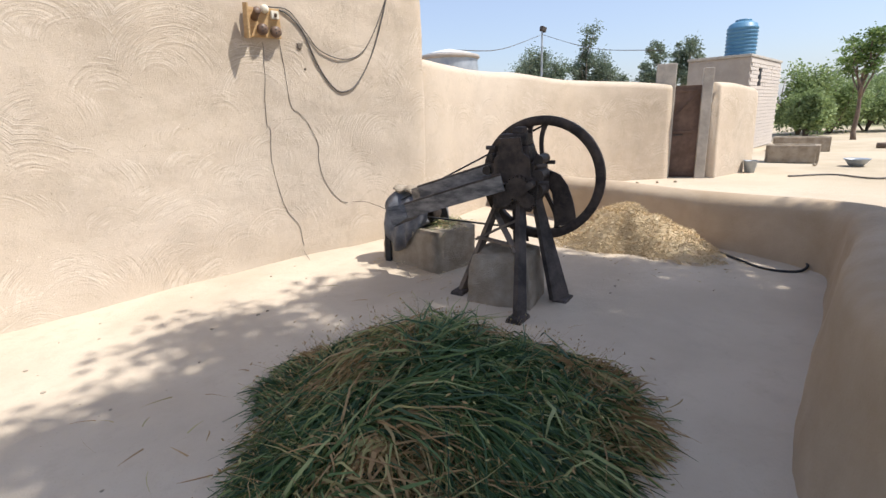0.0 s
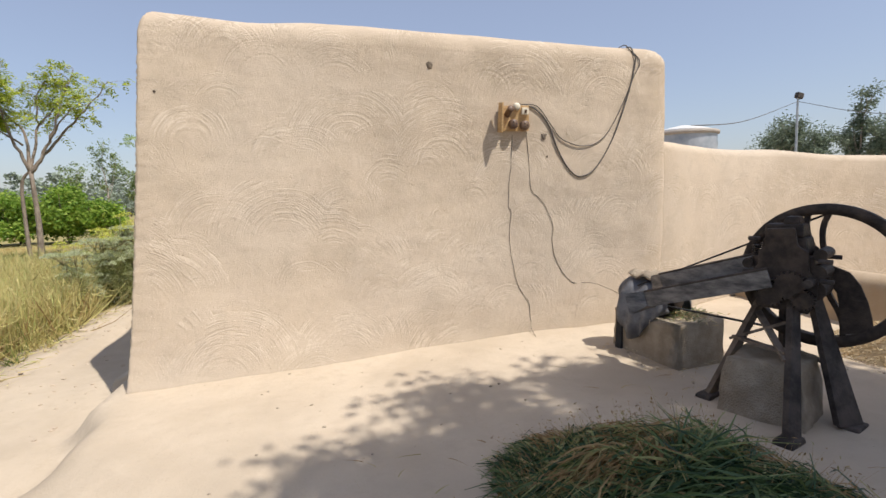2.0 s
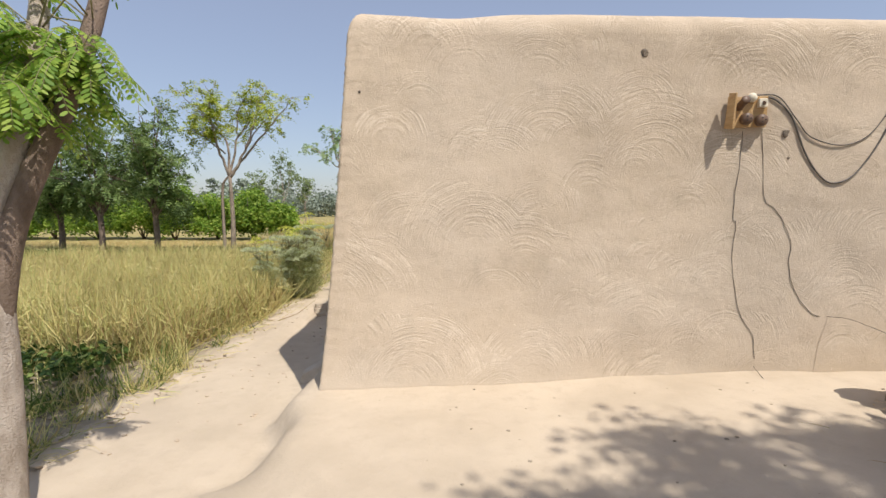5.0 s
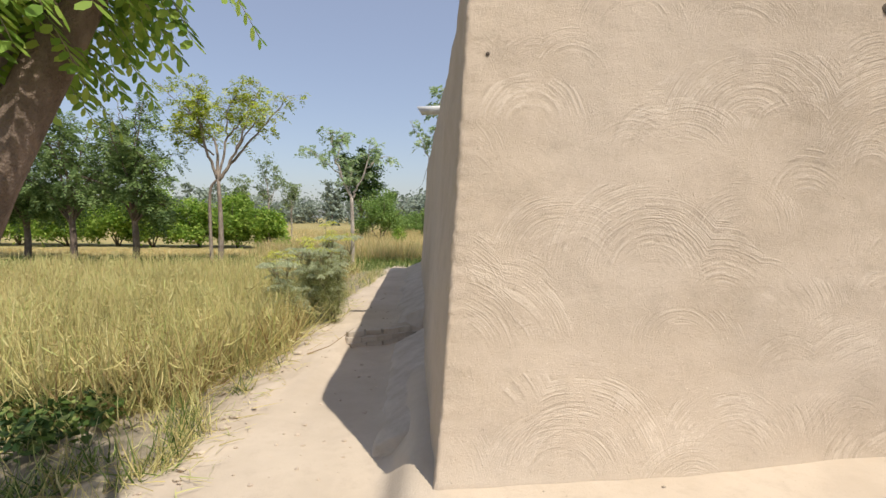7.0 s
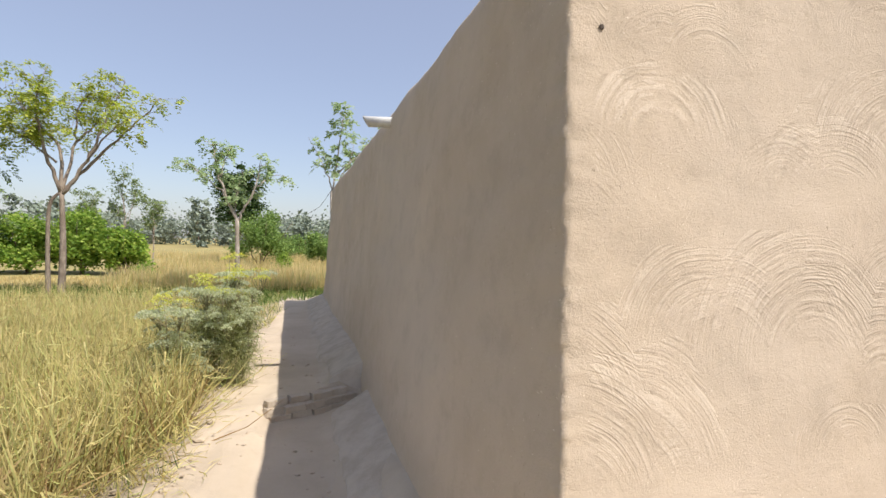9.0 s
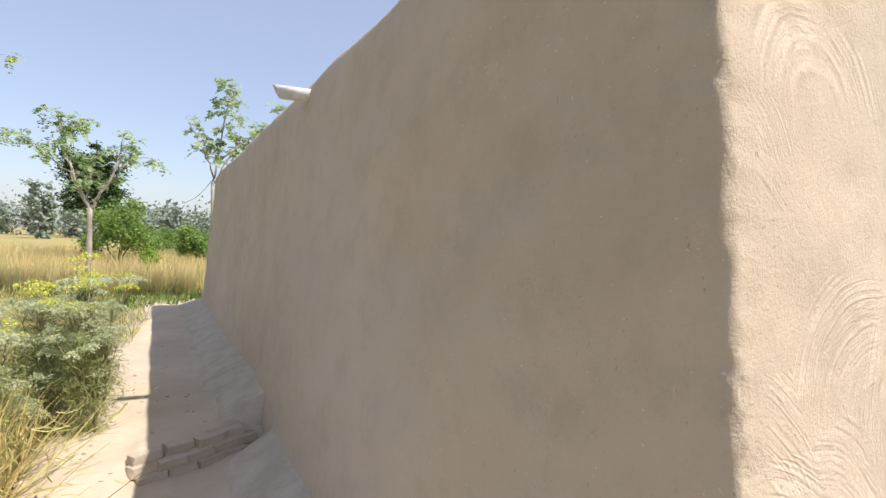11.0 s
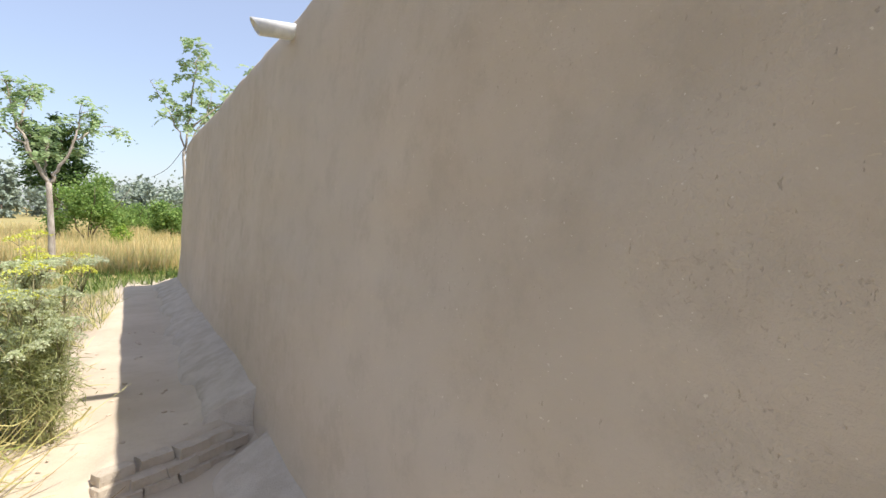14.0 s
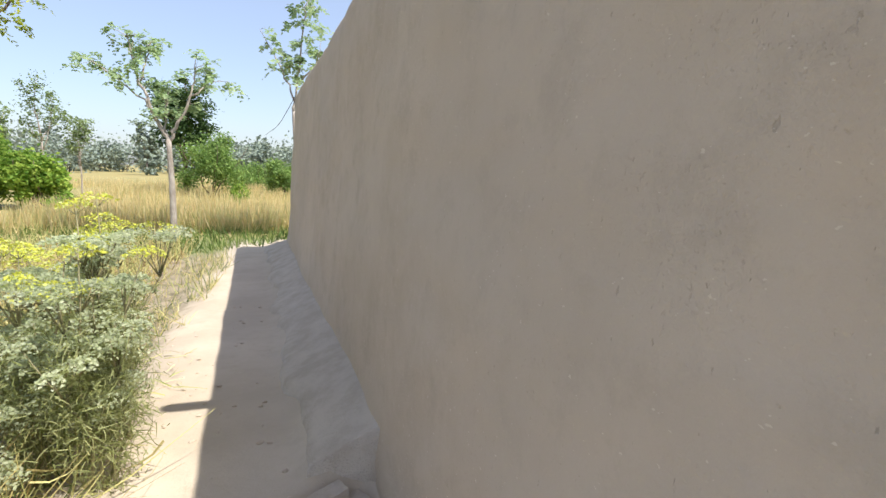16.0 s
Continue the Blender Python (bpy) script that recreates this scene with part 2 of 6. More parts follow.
TANK_BLUE = plain("blue_plastic", (0.07, 0.19, 0.31), (0.11, 0.25, 0.38), 2, 0.45, 0.1)
PIPE_GREY = plain("pale_pvc", (0.60, 0.59, 0.56), (0.74, 0.73, 0.70), 9, 0.5, 0.1)
GALVANISED = plain("galvanised_sheet", (0.30, 0.33, 0.36), (0.45, 0.47, 0.49), 2, 0.5, 0.2, 0.4)
BARK = plain("pale_bark", (0.30, 0.25, 0.20), (0.48, 0.42, 0.36), 8, 0.9, 0.9, dist=0.015, stretch=(1, 1, 0.4))
BARK_DUN = plain("dun_bark", (0.20, 0.155, 0.12), (0.34, 0.28, 0.22), 8, 0.9, 0.9, dist=0.015, stretch=(1, 1, 0.4))
BARK_DARK = plain("brown_bark", (0.13, 0.095, 0.07), (0.24, 0.18, 0.14), 8, 0.9, 0.9, dist=0.015, stretch=(1, 1, 0.4))
STEM = plain("dry_stem", (0.20, 0.19, 0.10), (0.34, 0.30, 0.17), 10, 0.8, 0.3)
LEAF = leafy("fresh_leaf", [(0.0, (0.14, 0.23, 0.06)), (0.5, (0.25, 0.39, 0.10)), (1.0, (0.41, 0.53, 0.16))], trans=0.45)
LEAF_PALE = leafy("pale_drumstick_leaf", [(0.0, (0.28, 0.39, 0.18)), (0.5, (0.40, 0.52, 0.26)), (1.0, (0.52, 0.62, 0.36))], trans=0.5)
LEAF_CITRUS = leafy("citrus_leaf", [(0.0, (0.14, 0.26, 0.04)), (0.5, (0.30, 0.46, 0.07)), (1.0, (0.52, 0.62, 0.13))], trans=0.5)
DILL_LEAF = leafy("dill_leaf", [(0.0, (0.24, 0.26, 0.09)), (0.5, (0.38, 0.41, 0.17)), (1.0, (0.52, 0.52, 0.26))], 0.7, 0.5)
# muted green with a little air haze put into the leaf colour
LEAF_HAZY = leafy("haze_tinted_leaf", [(0.0, (0.17, 0.23, 0.10)), (0.5, (0.26, 0.34, 0.13)), (1.0, (0.38, 0.45, 0.19))], trans=0.35)
LEAF_EUCALYPT = leafy("eucalypt_leaf", [(0.0, (0.13, 0.17, 0.12)), (0.5, (0.20, 0.25, 0.17)), (1.0, (0.30, 0.35, 0.24))], trans=0.3)
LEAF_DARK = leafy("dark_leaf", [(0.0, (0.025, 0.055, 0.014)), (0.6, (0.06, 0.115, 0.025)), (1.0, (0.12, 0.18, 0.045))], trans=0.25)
LEAF_LIME = leafy("lime_leaf", [(0.0, (0.22, 0.30, 0.04)), (0.5, (0.42, 0.50, 0.06)), (1.0, (0.62, 0.60, 0.09))], trans=0.4)
LEAF_ACACIA = leafy("feathery_leaf", [(0.0, (0.10, 0.16, 0.05)), (0.6, (0.19, 0.28, 0.085)), (1.0, (0.33, 0.42, 0.15))], trans=0.4)
# pale greyish green: distance haze is put into the leaf colour
LEAF_HAZE = leafy("haze_tinted_far_leaf", [(0.0, (0.20, 0.245, 0.19)), (0.6, (0.27, 0.32, 0.25)), (1.0, (0.33, 0.38, 0.30))], trans=0.15)
CROP = leafy("ripe_crop", [(0.0, (0.42, 0.35, 0.13)), (0.3, (0.64, 0.53, 0.23)), (0.6, (0.60, 0.55, 0.22)), (0.8, (0.40, 0.46, 0.14)), (1.0, (0.80, 0.70, 0.36))], 0.6, 0.22)
CROP_DRY = leafy("dry_crop_base", [(0.0, (0.28, 0.18, 0.08)), (0.5, (0.44, 0.31, 0.14)), (1.0, (0.60, 0.46, 0.23))], 0.7, 0.1)
WHEAT = leafy("golden_wheat", [(0.0, (0.60, 0.47, 0.21)), (0.5, (0.74, 0.60, 0.29)), (1.0, (0.82, 0.70, 0.39))], 0.7, 0.45)
WHEAT_GREEN = leafy("unripe_wheat", [(0.0, (0.42, 0.42, 0.16)), (0.5, (0.56, 0.53, 0.22)), (1.0, (0.68, 0.62, 0.30))], 0.7, 0.45)
WEED = leafy("green_weed", [(0.0, (0.07, 0.12, 0.025)), (0.6, (0.16, 0.24, 0.05)), (1.0, (0.34, 0.38, 0.12))], 0.6, 0.3)
FODDER = leafy("cut_fodder", [(0.0, (0.032, 0.066, 0.034)), (0.4, (0.085, 0.155, 0.06)), (0.75, (0.19, 0.26, 0.085)), (1.0, (0.48, 0.48, 0.20))], 0.45, 0.25)
FODDER_DRY = leafy("wilted_fodder", [(0.0, (0.30, 0.18, 0.08)), (0.6, (0.46, 0.31, 0.14)), (1.0, (0.44, 0.43, 0.17))], 0.6, 0.15)
CHAFF = leafy("straw_chaff", [(0.0, (0.50, 0.37, 0.21)), (0.5, (0.68, 0.54, 0.33)), (1.0, (0.80, 0.68, 0.47))], 0.8, 0.1)
UMBEL = leafy("yellow_umbel", [(0.0, (0.55, 0.58, 0.08)), (0.5, (0.72, 0.70, 0.10)), (1.0, (0.70, 0.76, 0.30))], 0.7, 0.4)
DILL = leafy("feathery_dill", [(0.0, (0.50, 0.55, 0.33)), (0.5, (0.66, 0.70, 0.46)), (1.0, (0.78, 0.80, 0.60))], 0.7, 0.6)


# ---- building helpers ----
from mathutils import bvhtree

rng = np.random.default_rng(7)


def smooth(a, b, v):
    t = np.clip((v - a) / (b - a), 0.0, 1.0)
    return t * t * (3 - 2 * t)


def data_mesh(name, verts, faces, *materials, slots=None, soft=True):
    me = bpy.data.meshes.new(name)
    me.from_pydata([tuple(v) for v in verts], [], [tuple(f) for f in faces])
    for m in materials:
        me.materials.append(m)
    if slots is not None:
        me.polygons.foreach_set("material_index", np.asarray(slots, dtype=np.int32))
    if soft:
        me.polygons.foreach_set("use_smooth", [True] * len(me.polygons))
    me.update()
    return me


def part(name, bm, material, parent, label="", soft=False, bevel=0.0):
    """Links a bmesh, or a mesh, as one mesh object under a thing or a part."""
    if isinstance(bm, bmesh.types.BMesh):
        if bevel:
            bmesh.ops.bevel(bm, geom=[e for e in bm.edges if len(e.link_faces) == 2 and e.calc_face_angle(0) > 0.5], offset=bevel, segments=2, affect="EDGES", profile=0.6)
        me = bpy.data.meshes.new(name)
        bm.to_mesh(me)
        bm.free()
        me.materials.append(material)
        if soft:
            me.polygons.foreach_set("use_smooth", [True] * len(me.polygons))
    else:
        me = bm
    ob = new(name, me)
    ob.parent = parent
    if label:
        ob["label"] = label
    return ob


def thing(name, m, label, category, group="", kind=""):
    ob = new(name)
    ob.matrix_world = m
    ob.empty_display_size = 0.1
    return tagged(ob, label, category, group, kind)


def box(bm, size, m=None, taper=1.0):
    """A box standing on its origin; taper scales its top."""
    r = bmesh.ops.create_cube(bm, size=1.0)["verts"]
    for v in r:
        k = taper if v.co.z > 0 else 1.0
        v.co = Vector((v.co.x * size[0] * k, v.co.y * size[1] * k, (v.co.z + 0.5) * size[2]))
    if m is not None:
        bmesh.ops.transform(bm, matrix=m, verts=r)
    return bm


def rod(bm, a, b, r0, r1=None, sides=10):
    """A round bar from a to b."""
    a, b = Vector(a), Vector(b)
    m = Matrix.Translation((a + b) / 2) @ (b - a).to_track_quat("Z", "Y").to_matrix().to_4x4()
    bmesh.ops.create_cone(bm, cap_ends=True, segments=sides, radius1=r0, radius2=r0 if r1 is None else r1, depth=(b - a).length, matrix=m)
    return bm


def bar(bm, a, b, w, d, turn=0.0):
    """A flat bar from a to b."""
    a, b = Vector(a), Vector(b)
    m = Matrix.Translation((a + b) / 2) @ (b - a).to_track_quat("Z", "Y").to_matrix().to_4x4() @ pose(0, 0, 0, 0, 0, turn)
    r = bmesh.ops.create_cube(bm, size=1.0)["verts"]
    for v in r:
        v.co = Vector((v.co.x * w, v.co.y * d, v.co.z * (b - a).length))
    bmesh.ops.transform(bm, matrix=m, verts=r)
    return bm


def lathe(bm, profile, segs=24, m=None):
    """Turns a profile of (radius, z) about z."""
    rings = []
    for r, z in profile:
        rings.append([bm.verts.new((r * math.cos(2 * math.pi * i / segs), r * math.sin(2 * math.pi * i / segs), z)) for i in range(segs)])
    for a, b in zip(rings, rings[1:]):
        for i in range(segs):
            j = (i + 1) % segs
            bm.faces.new((a[i], a[j], b[j], b[i]))
    bm.faces.new(list(reversed(rings[0])))
    bm.faces.new(rings[-1])
    if m is not None:
        bmesh.ops.transform(bm, matrix=m, verts=[v for ring in rings for v in ring])
    return bm


def tube_mesh(name, points, radii, material, sides=6, soft=True):
    """A tapering tube through points."""
    pts = [Vector(p) for p in points]
    if isinstance(radii, (int, float)):
        radii = [radii] * len(pts)
    verts, faces = [], []
    side = None
    for i, p in enumerate(pts):
        d = (pts[min(i + 1, len(pts) - 1)] - pts[max(i - 1, 0)]).normalized()
        if side is None:
            side = d.orthogonal().normalized()
        side = (side - d * side.dot(d)).normalized()
        up = d.cross(side)
        for k in range(sides):
            a = 2 * math.pi * k / sides
            verts.append(p + (side * math.cos(a) + up * math.sin(a)) * radii[i])
    for i in range(len(pts) - 1):
        for k in range(sides):
            j = (k + 1) % sides
            faces.append((i * sides + k, i * sides + j, (i + 1) * sides + j, (i + 1) * sides + k))
    faces.append(tuple(range(sides))[::-1])
    faces.append(tuple(range((len(pts) - 1) * sides, len(pts) * sides)))
    return data_mesh(name, verts, faces, material, soft=soft)


def spline(points, steps=8):
    """A smooth line through points."""
    p = [Vector(q) for q in points]
    p = [p[0] * 2 - p[1], *p, p[-1] * 2 - p[-2]]
    out = []
    for i in range(1, len(p) - 2):
        a, b, c, d = p[i - 1 : i + 3]
        for k in range(steps):
            t = k / steps
            out.append(0.5 * (2 * b + (c - a) * t + (2 * a - 5 * b + 4 * c - d) * t * t + (3 * b - a - 3 * c + d) * t ** 3))
    out.append(p[-2])
    return out


def blades(root, tip, width, bend, segs=2):
    """Verts and faces of many thin bent blades, from arrays of roots and tips."""
    n = len(root)
    axis = tip - root
    side = np.cross(axis, rng.normal(size=(n, 3)))
    side /= np.linalg.norm(side, axis=1)[:, None] + 1e-9
    rows = []
    for k in range(segs + 1):
        f = k / segs
        mid = root + axis * f + bend * (f * f - f)
        w = (width * (1.0 - 0.85 * f ** 1.5))[:, None] * 0.5
        rows += [mid - side * w, mid + side * w]
    verts = np.stack(rows, 1).reshape(-1, 3)
    per = 2 * (segs + 1)
    base = np.arange(n)[:, None] * per
    faces = np.concatenate([base + np.array([2 * k, 2 * k + 1, 2 * k + 3, 2 * k + 2]) for k in range(segs)], 1).reshape(-1, 4)
    return verts, faces


def leaves(centres, size, flat=0.4, long=2.0):
    """Verts and faces of many small pointed leaves (folded diamonds) at centres."""
    n = len(centres)
    d = rng.normal(size=(n, 3)) * np.array([1, 1, flat])
    d /= np.linalg.norm(d, axis=1)[:, None]
    s = np.cross(d, rng.normal(size=(n, 3)))
    s /= np.linalg.norm(s, axis=1)[:, None] + 1e-9
    up = np.cross(d, s)
    L = (size * rng.uniform(0.6, 1.3, n))[:, None]
    W = L / long
    v = np.stack([centres - d * L * 0.5, centres + s * W * 0.5 + up * W * 0.12, centres + d * L * 0.5, centres - s * W * 0.5 + up * W * 0.12], 1).reshape(-1, 3)
    f = np.arange(n * 4).reshape(-1, 4)
    return v, f


def ground_height(x, y):
    """Height of the ground: the courtyard floor, the sunken path beside the house, the field and the yard."""
    x, y = np.asarray(x, float), np.asarray(y, float)
    floor = 0.012 * np.clip(x, 0, 5)
    down = np.clip(-1.5 - y, 0, 9)
    ledge = 0.20 * smooth(0.6, 1.1, -y)
    lo = np.maximum(-0.68 + ledge - down * 1.7, -2.6)
    hi = np.minimum(-0.38 + ledge + down * 1.6, 1.2)
    drop = 1.0 - smooth(lo, hi, x)
    hard = smooth(3.9, 3.98, y - 0.55 * (np.clip(x, -1.75, 0.0) + 1.66) + 0.05 * np.sin(x * 9.0)) * smooth(-1.75, -1.62, x)
    soft = smooth(0.5, 6.0, y) * (1 - smooth(-1.75, -1.62, x))
    path = -0.29 + 0.20 * (hard + soft) - 0.012 * np.clip(y - 5, 0, 9)
    bank = smooth(-1.12, -0.62, x + 0.06 * (y - 4)) * (1 - 0.75 * smooth(3.9, 4.15, y) * (1 - smooth(4.44, 4.52, y)))
    path = path + 0.20 * bank * smooth(0.2, 1.6, y)
    z = floor * (1 - drop) + path * drop
    field = 1 - smooth(-3.1, -2.1, x)
    z = z * (1 - field) + (-0.38) * field
    back = smooth(14.5, 17.0, y)
    z = z * (1 - back) - 0.38 * back
    yard = smooth(7.3, 8.3, x)
    z = z * (1 - yard) + (0.14 - 0.006 * np.clip(x - 14, 0, 60)) * yard
    return z


def lump(co, scale, amount):
    return noise.noise(Vector(co) * scale) * amount


# ---- ground ----
def build_ground():
    def axis(fine_lo, fine_hi, step):
        out = list(np.arange(fine_lo, fine_hi, step))
        d, v = step, fine_hi
        while v < 2500:
            out.append(v)
            d *= 1.35
            v += d
        d, v = step, fine_lo
        while v > -2500:
            d *= 1.35
            v -= d
            out.insert(0, v)
        return np.array(out)

    xs, ys = axis(-4.0, 9.0, 0.075), axis(-7.0, 8.0, 0.075)
    X, Y = np.meshgrid(xs, ys)
    Z = ground_height(X, Y)
    near = (np.abs(X - 2) < 9) & (np.abs(Y - 2) < 14)
    for i, j in zip(*np.nonzero(near)):
        p = Vector((X[i, j], Y[i, j], 0))
        Z[i, j] += noise.noise(p * 0.9) * 0.02 + noise.noise(p * 3.5) * 0.009
        if X[i, j] < -2.0:
            Z[i, j] += noise.noise(p * 2.2) * 0.05
    w = len(xs)
    verts = np.stack([X, Y, Z], -1).reshape(-1, 3)
    a = (np.arange(len(ys) - 1)[:, None] * w + np.arange(w - 1)[None, :]).reshape(-1)
    faces = np.stack([a, a + 1, a + w + 1, a + w], 1)
    ob = new("ground", data_mesh("ground", verts.tolist(), faces.tolist(), EARTH))
    tagged(ob, "sun-baked beige mud floor, path and field earth", "ground", kind="structure")


build_ground()


# ---- mud house ----
def round_corners(corners, radii, segs=6):
    """A closed plan with rounded corners."""
    out = []
    n = len(corners)
    for i in range(n):
        p, a, b = Vector(corners[i]), Vector(corners[i - 1]), Vector(corners[(i + 1) % n])
        r = radii[i]
        u, v = (a - p).normalized() * r, (b - p).normalized() * r
        for k in range(segs + 1):
            t = k / segs
            out.append((p + u) * (1 - t) ** 2 + p * 2 * t * (1 - t) + (p + v) * t * t)
    return out


def house_top(x, y):
    return 3.47 - 0.030 * max(0.0, min(x, 5.6)) - 0.004 * y


FRONT = []


def build_house():
    house = thing("mud_house", pose(0, 0, 0), "battered mud-plastered house with rounded edges and swirled hand strokes", "house")
    radii = [0.035, 0.30, 0.3, 0.3]
    base = [(-0.26, -0.48), (5.66, 0.10), (5.62, 14.0), (-1.2, 14.0)]
    inset = [(0.46, 0.52), (5.16, 0.56), (5.10, 13.25), (-0.45, 13.0)]
    top = [(-0.04, 0.02), (5.66, 0.06), (5.60, 13.75), (-0.95, 13.5)]
    pb, pt, pi = round_corners(base, radii), round_corners(top, radii), round_corners(inset, radii)
    lb, lt, li = [], [], []
    for i in range(len(pb)):
        a, b, c, d = pb[i], pb[(i + 1) % len(pb)], pt[i], pt[(i + 1) % len(pt)]
        n = max(1, int((b - a).length / 0.11))
        for k in range(n):
            lb.append(a.lerp(b, k / n))
            lt.append(c.lerp(d, k / n))
            li.append(pi[i].lerp(pi[(i + 1) % len(pi)], k / n))
    n = len(lb)
    inward = []
    for i in range(n):
        t = (lt[(i + 2) % n] - lt[i - 2]).normalized()
        inward.append(Vector((-t.y, t.x)))
    verts, faces = [], []
    levels = [(-0.5, 0.0)] + [(0.02625 * k, 0.0) for k in range(117)]
    R = 0.15
    curve = [(3.05 + 0.20 * math.sin(a), R * (1 - math.cos(a))) for a in (0.0, 0.25, 0.5, 0.75, 1.0, 1.25, 1.45, 1.57)]
    rows = levels + curve + [(3.25, 0.32), (3.17, 0.40), (3.05, 0.45), (2.95, 0.5)]
    for z, push in rows:
        for i in range(n):
            f = max(0.0, min(1.0, z / 3.1))
            bow = f ** 0.8
            p = lb[i].lerp(lt[i], bow)
            # the front face bellies out low down at its shaded end and stands straighter further on
            if lb[i].y < 0.3:
                p.y += 0.13 * math.exp(-((p.x - 3.4) / 1.6) ** 2) * (1 - f)
            scale = house_top(p.x, p.y) / 3.25
            q = p.lerp(li[i], push / 0.5)
            h = z * scale if z > 0 else z
            co = Vector((q.x, q.y, h))
            d = lump(co, 0.8, 0.035) + lump(co, 2.6, 0.016) + lump(co, 9.0, 0.004)
            if abs(q.x - lb[0].x) < 0.45 and (lb[i] - Vector((-0.26, -0.48))).length < 0.12:
                d = d * 0.3 + lump(co, 27, 0.006) + lump(co, 43, 0.012)
            edge = lump(co + Vector((3, 1, 7)), 1.3, 0.03) if push > 0.05 else 0.0
            co -= Vector((inward[i].x, inward[i].y, 0)) * d
            co.z += edge + (lump(co, 0.35, 0.05) if z > 3.0 else 0)
            verts.append(co)
    for r in range(len(rows) - 1):
        for i in range(n):
            j = (i + 1) % n
            faces.append((r * n + i, r * n + j, (r + 1) * n + j, (r + 1) * n + i))
    FRONT.append(bvhtree.BVHTree.FromPolygons([tuple(v) for v in verts], faces))
    part("wall", data_mesh("wall", verts, faces, MUD), None, house, "beige mud plaster wall with fan-shaped strokes")
    roof = [Vector((v.x, v.y, 2.97)) for v in (lt[i].lerp(li[i], 0.84) for i in range(0, n, 4))]
    part("roof", data_mesh("roof", roof, [tuple(range(len(roof)))], PARAPET, soft=False), None, house)
    spout = bmesh.new()
    outer, inner, L = 0.065, 0.055, 0.42
    rings = []
    for r, z in ((outer, 0.0), (outer, L), (inner, L), (inner, 0.0)):
        rings.append([spout.verts.new((r * math.cos(2 * math.pi * k / 18), r * math.sin(2 * math.pi * k / 18), z + (0.035 * math.cos(2 * math.pi * k / 18) if z == L else 0))) for k in range(18)])
    for a, b in zip(rings, rings[1:]):
        for k in range(18):
            j = (k + 1) % 18
            spout.faces.new((a[k], a[j], b[j], b[k]))
    bmesh.ops.transform(spout, matrix=look((-0.20, 4.10, 3.235), (2.0, 4.05, 3.31)) @ pose(0, 0, 0, 0, 0, 90), verts=spout.verts)
    part("rain_spout", spout, PIPE_GREY, house, "pale plastic rain spout pipe", soft=True)


build_house()


# ---- boundary wall, parapet, gate ----
def mud_wall(name, line, half, batter, heights, material, label, cap=0.12, ends=(True, True), step=0.12, base=-0.4, rough=1.0):
    """A free-standing mud wall along a line, with battered faces and a rounded top; ends: whether an end is rounded off."""
    pts = spline([(x, y, 0) for x, y in line], 14)
    length = [0.0]
    for a, b in zip(pts, pts[1:]):
        length.append(length[-1] + (b - a).length)
    total = length[-1]
    count = max(4, int(total / step))
    prof = [(-1, 0.0), (-1, 0.25), (-1, 0.5), (-1, 0.7), (-1, 0.85)]
    arc = [math.pi * k / 8 for k in range(9)]
    verts, faces = [], []
    m = len(prof) * 2 + len(arc)
    for s in range(count + 1):
        d = total * s / count
        k = max(0, min(len(pts) - 2, next((i for i in range(len(length) - 1) if length[i + 1] >= d), len(pts) - 2)))
        f = (d - length[k]) / max(1e-6, length[k + 1] - length[k])
        p = pts[k].lerp(pts[k + 1], f)
        t = (pts[k + 1] - pts[k]).normalized()
        side = Vector((t.y, -t.x, 0))
        h = np.interp(d / total, [i / (len(heights) - 1) for i in range(len(heights))], heights)
        shrink = 1.0
        for near, flag in ((d, ends[0]), (total - d, ends[1])):
            if flag and near < 2 * half:
                shrink = min(shrink, math.sqrt(max(0.0, 1 - (1 - near / (2 * half)) ** 2)) * 0.999 + 0.001)
        ring = []
        for sgn, z in prof:
            ring.append((-(half + batter * (1 - z)), base + (h - cap - base) * z))
        for a in arc:
            ring.append((-half * math.cos(a), h - cap + cap * math.sin(a)))
        for sgn, z in reversed(prof):
            ring.append((half + batter * (1 - z), base + (h - cap - base) * z))
        for off, z in ring:
            zz = base + (z - base) * (0.55 + 0.45 * shrink) if shrink < 1 else z
            co = p + side * off * shrink + Vector((0, 0, zz))
            dd = (lump(co, 0.9, 0.04) + lump(co, 3.0, 0.018)) * rough
            co += side * (dd if off > 0 else -dd)
            co.z += lump(co, 0.8, 0.05) * rough * max(0.0, min(1.0, z))
            verts.append(co)
    for s in range(count):
        for i in range(m - 1):
            a = s * m + i
            faces.append((a, a + m, a + m + 1, a + 1))
    faces.append(tuple(range(m)))
    faces.append(tuple(range(count * m, count * m + m))[::-1])
    ob = new(name, data_mesh(name, verts, faces, material))
    return tagged(ob, label, "wall", kind="structure")


mud_wall("wall_boundary", [(5.2, 0.42), (5.7, 0.43), (6.3, 0.70), (7.3, 1.06), (9.0, 1.2), (10.3, 0.95), (11.52, 0.30)], 0.17, 0.07, [2.26, 2.22, 2.18, 2.14, 2.10, 2.02, 1.98], MUD, "beige mud-plastered boundary wall with rounded top", ends=(False, False))
mud_wall("wall_boundary_far", [(11.98, -0.30), (13.0, -0.30), (14.1, -0.20)], 0.17, 0.08, [1.98, 1.92, 1.86], MUD, "short beige mud boundary wall beside the gate", ends=(False, True))
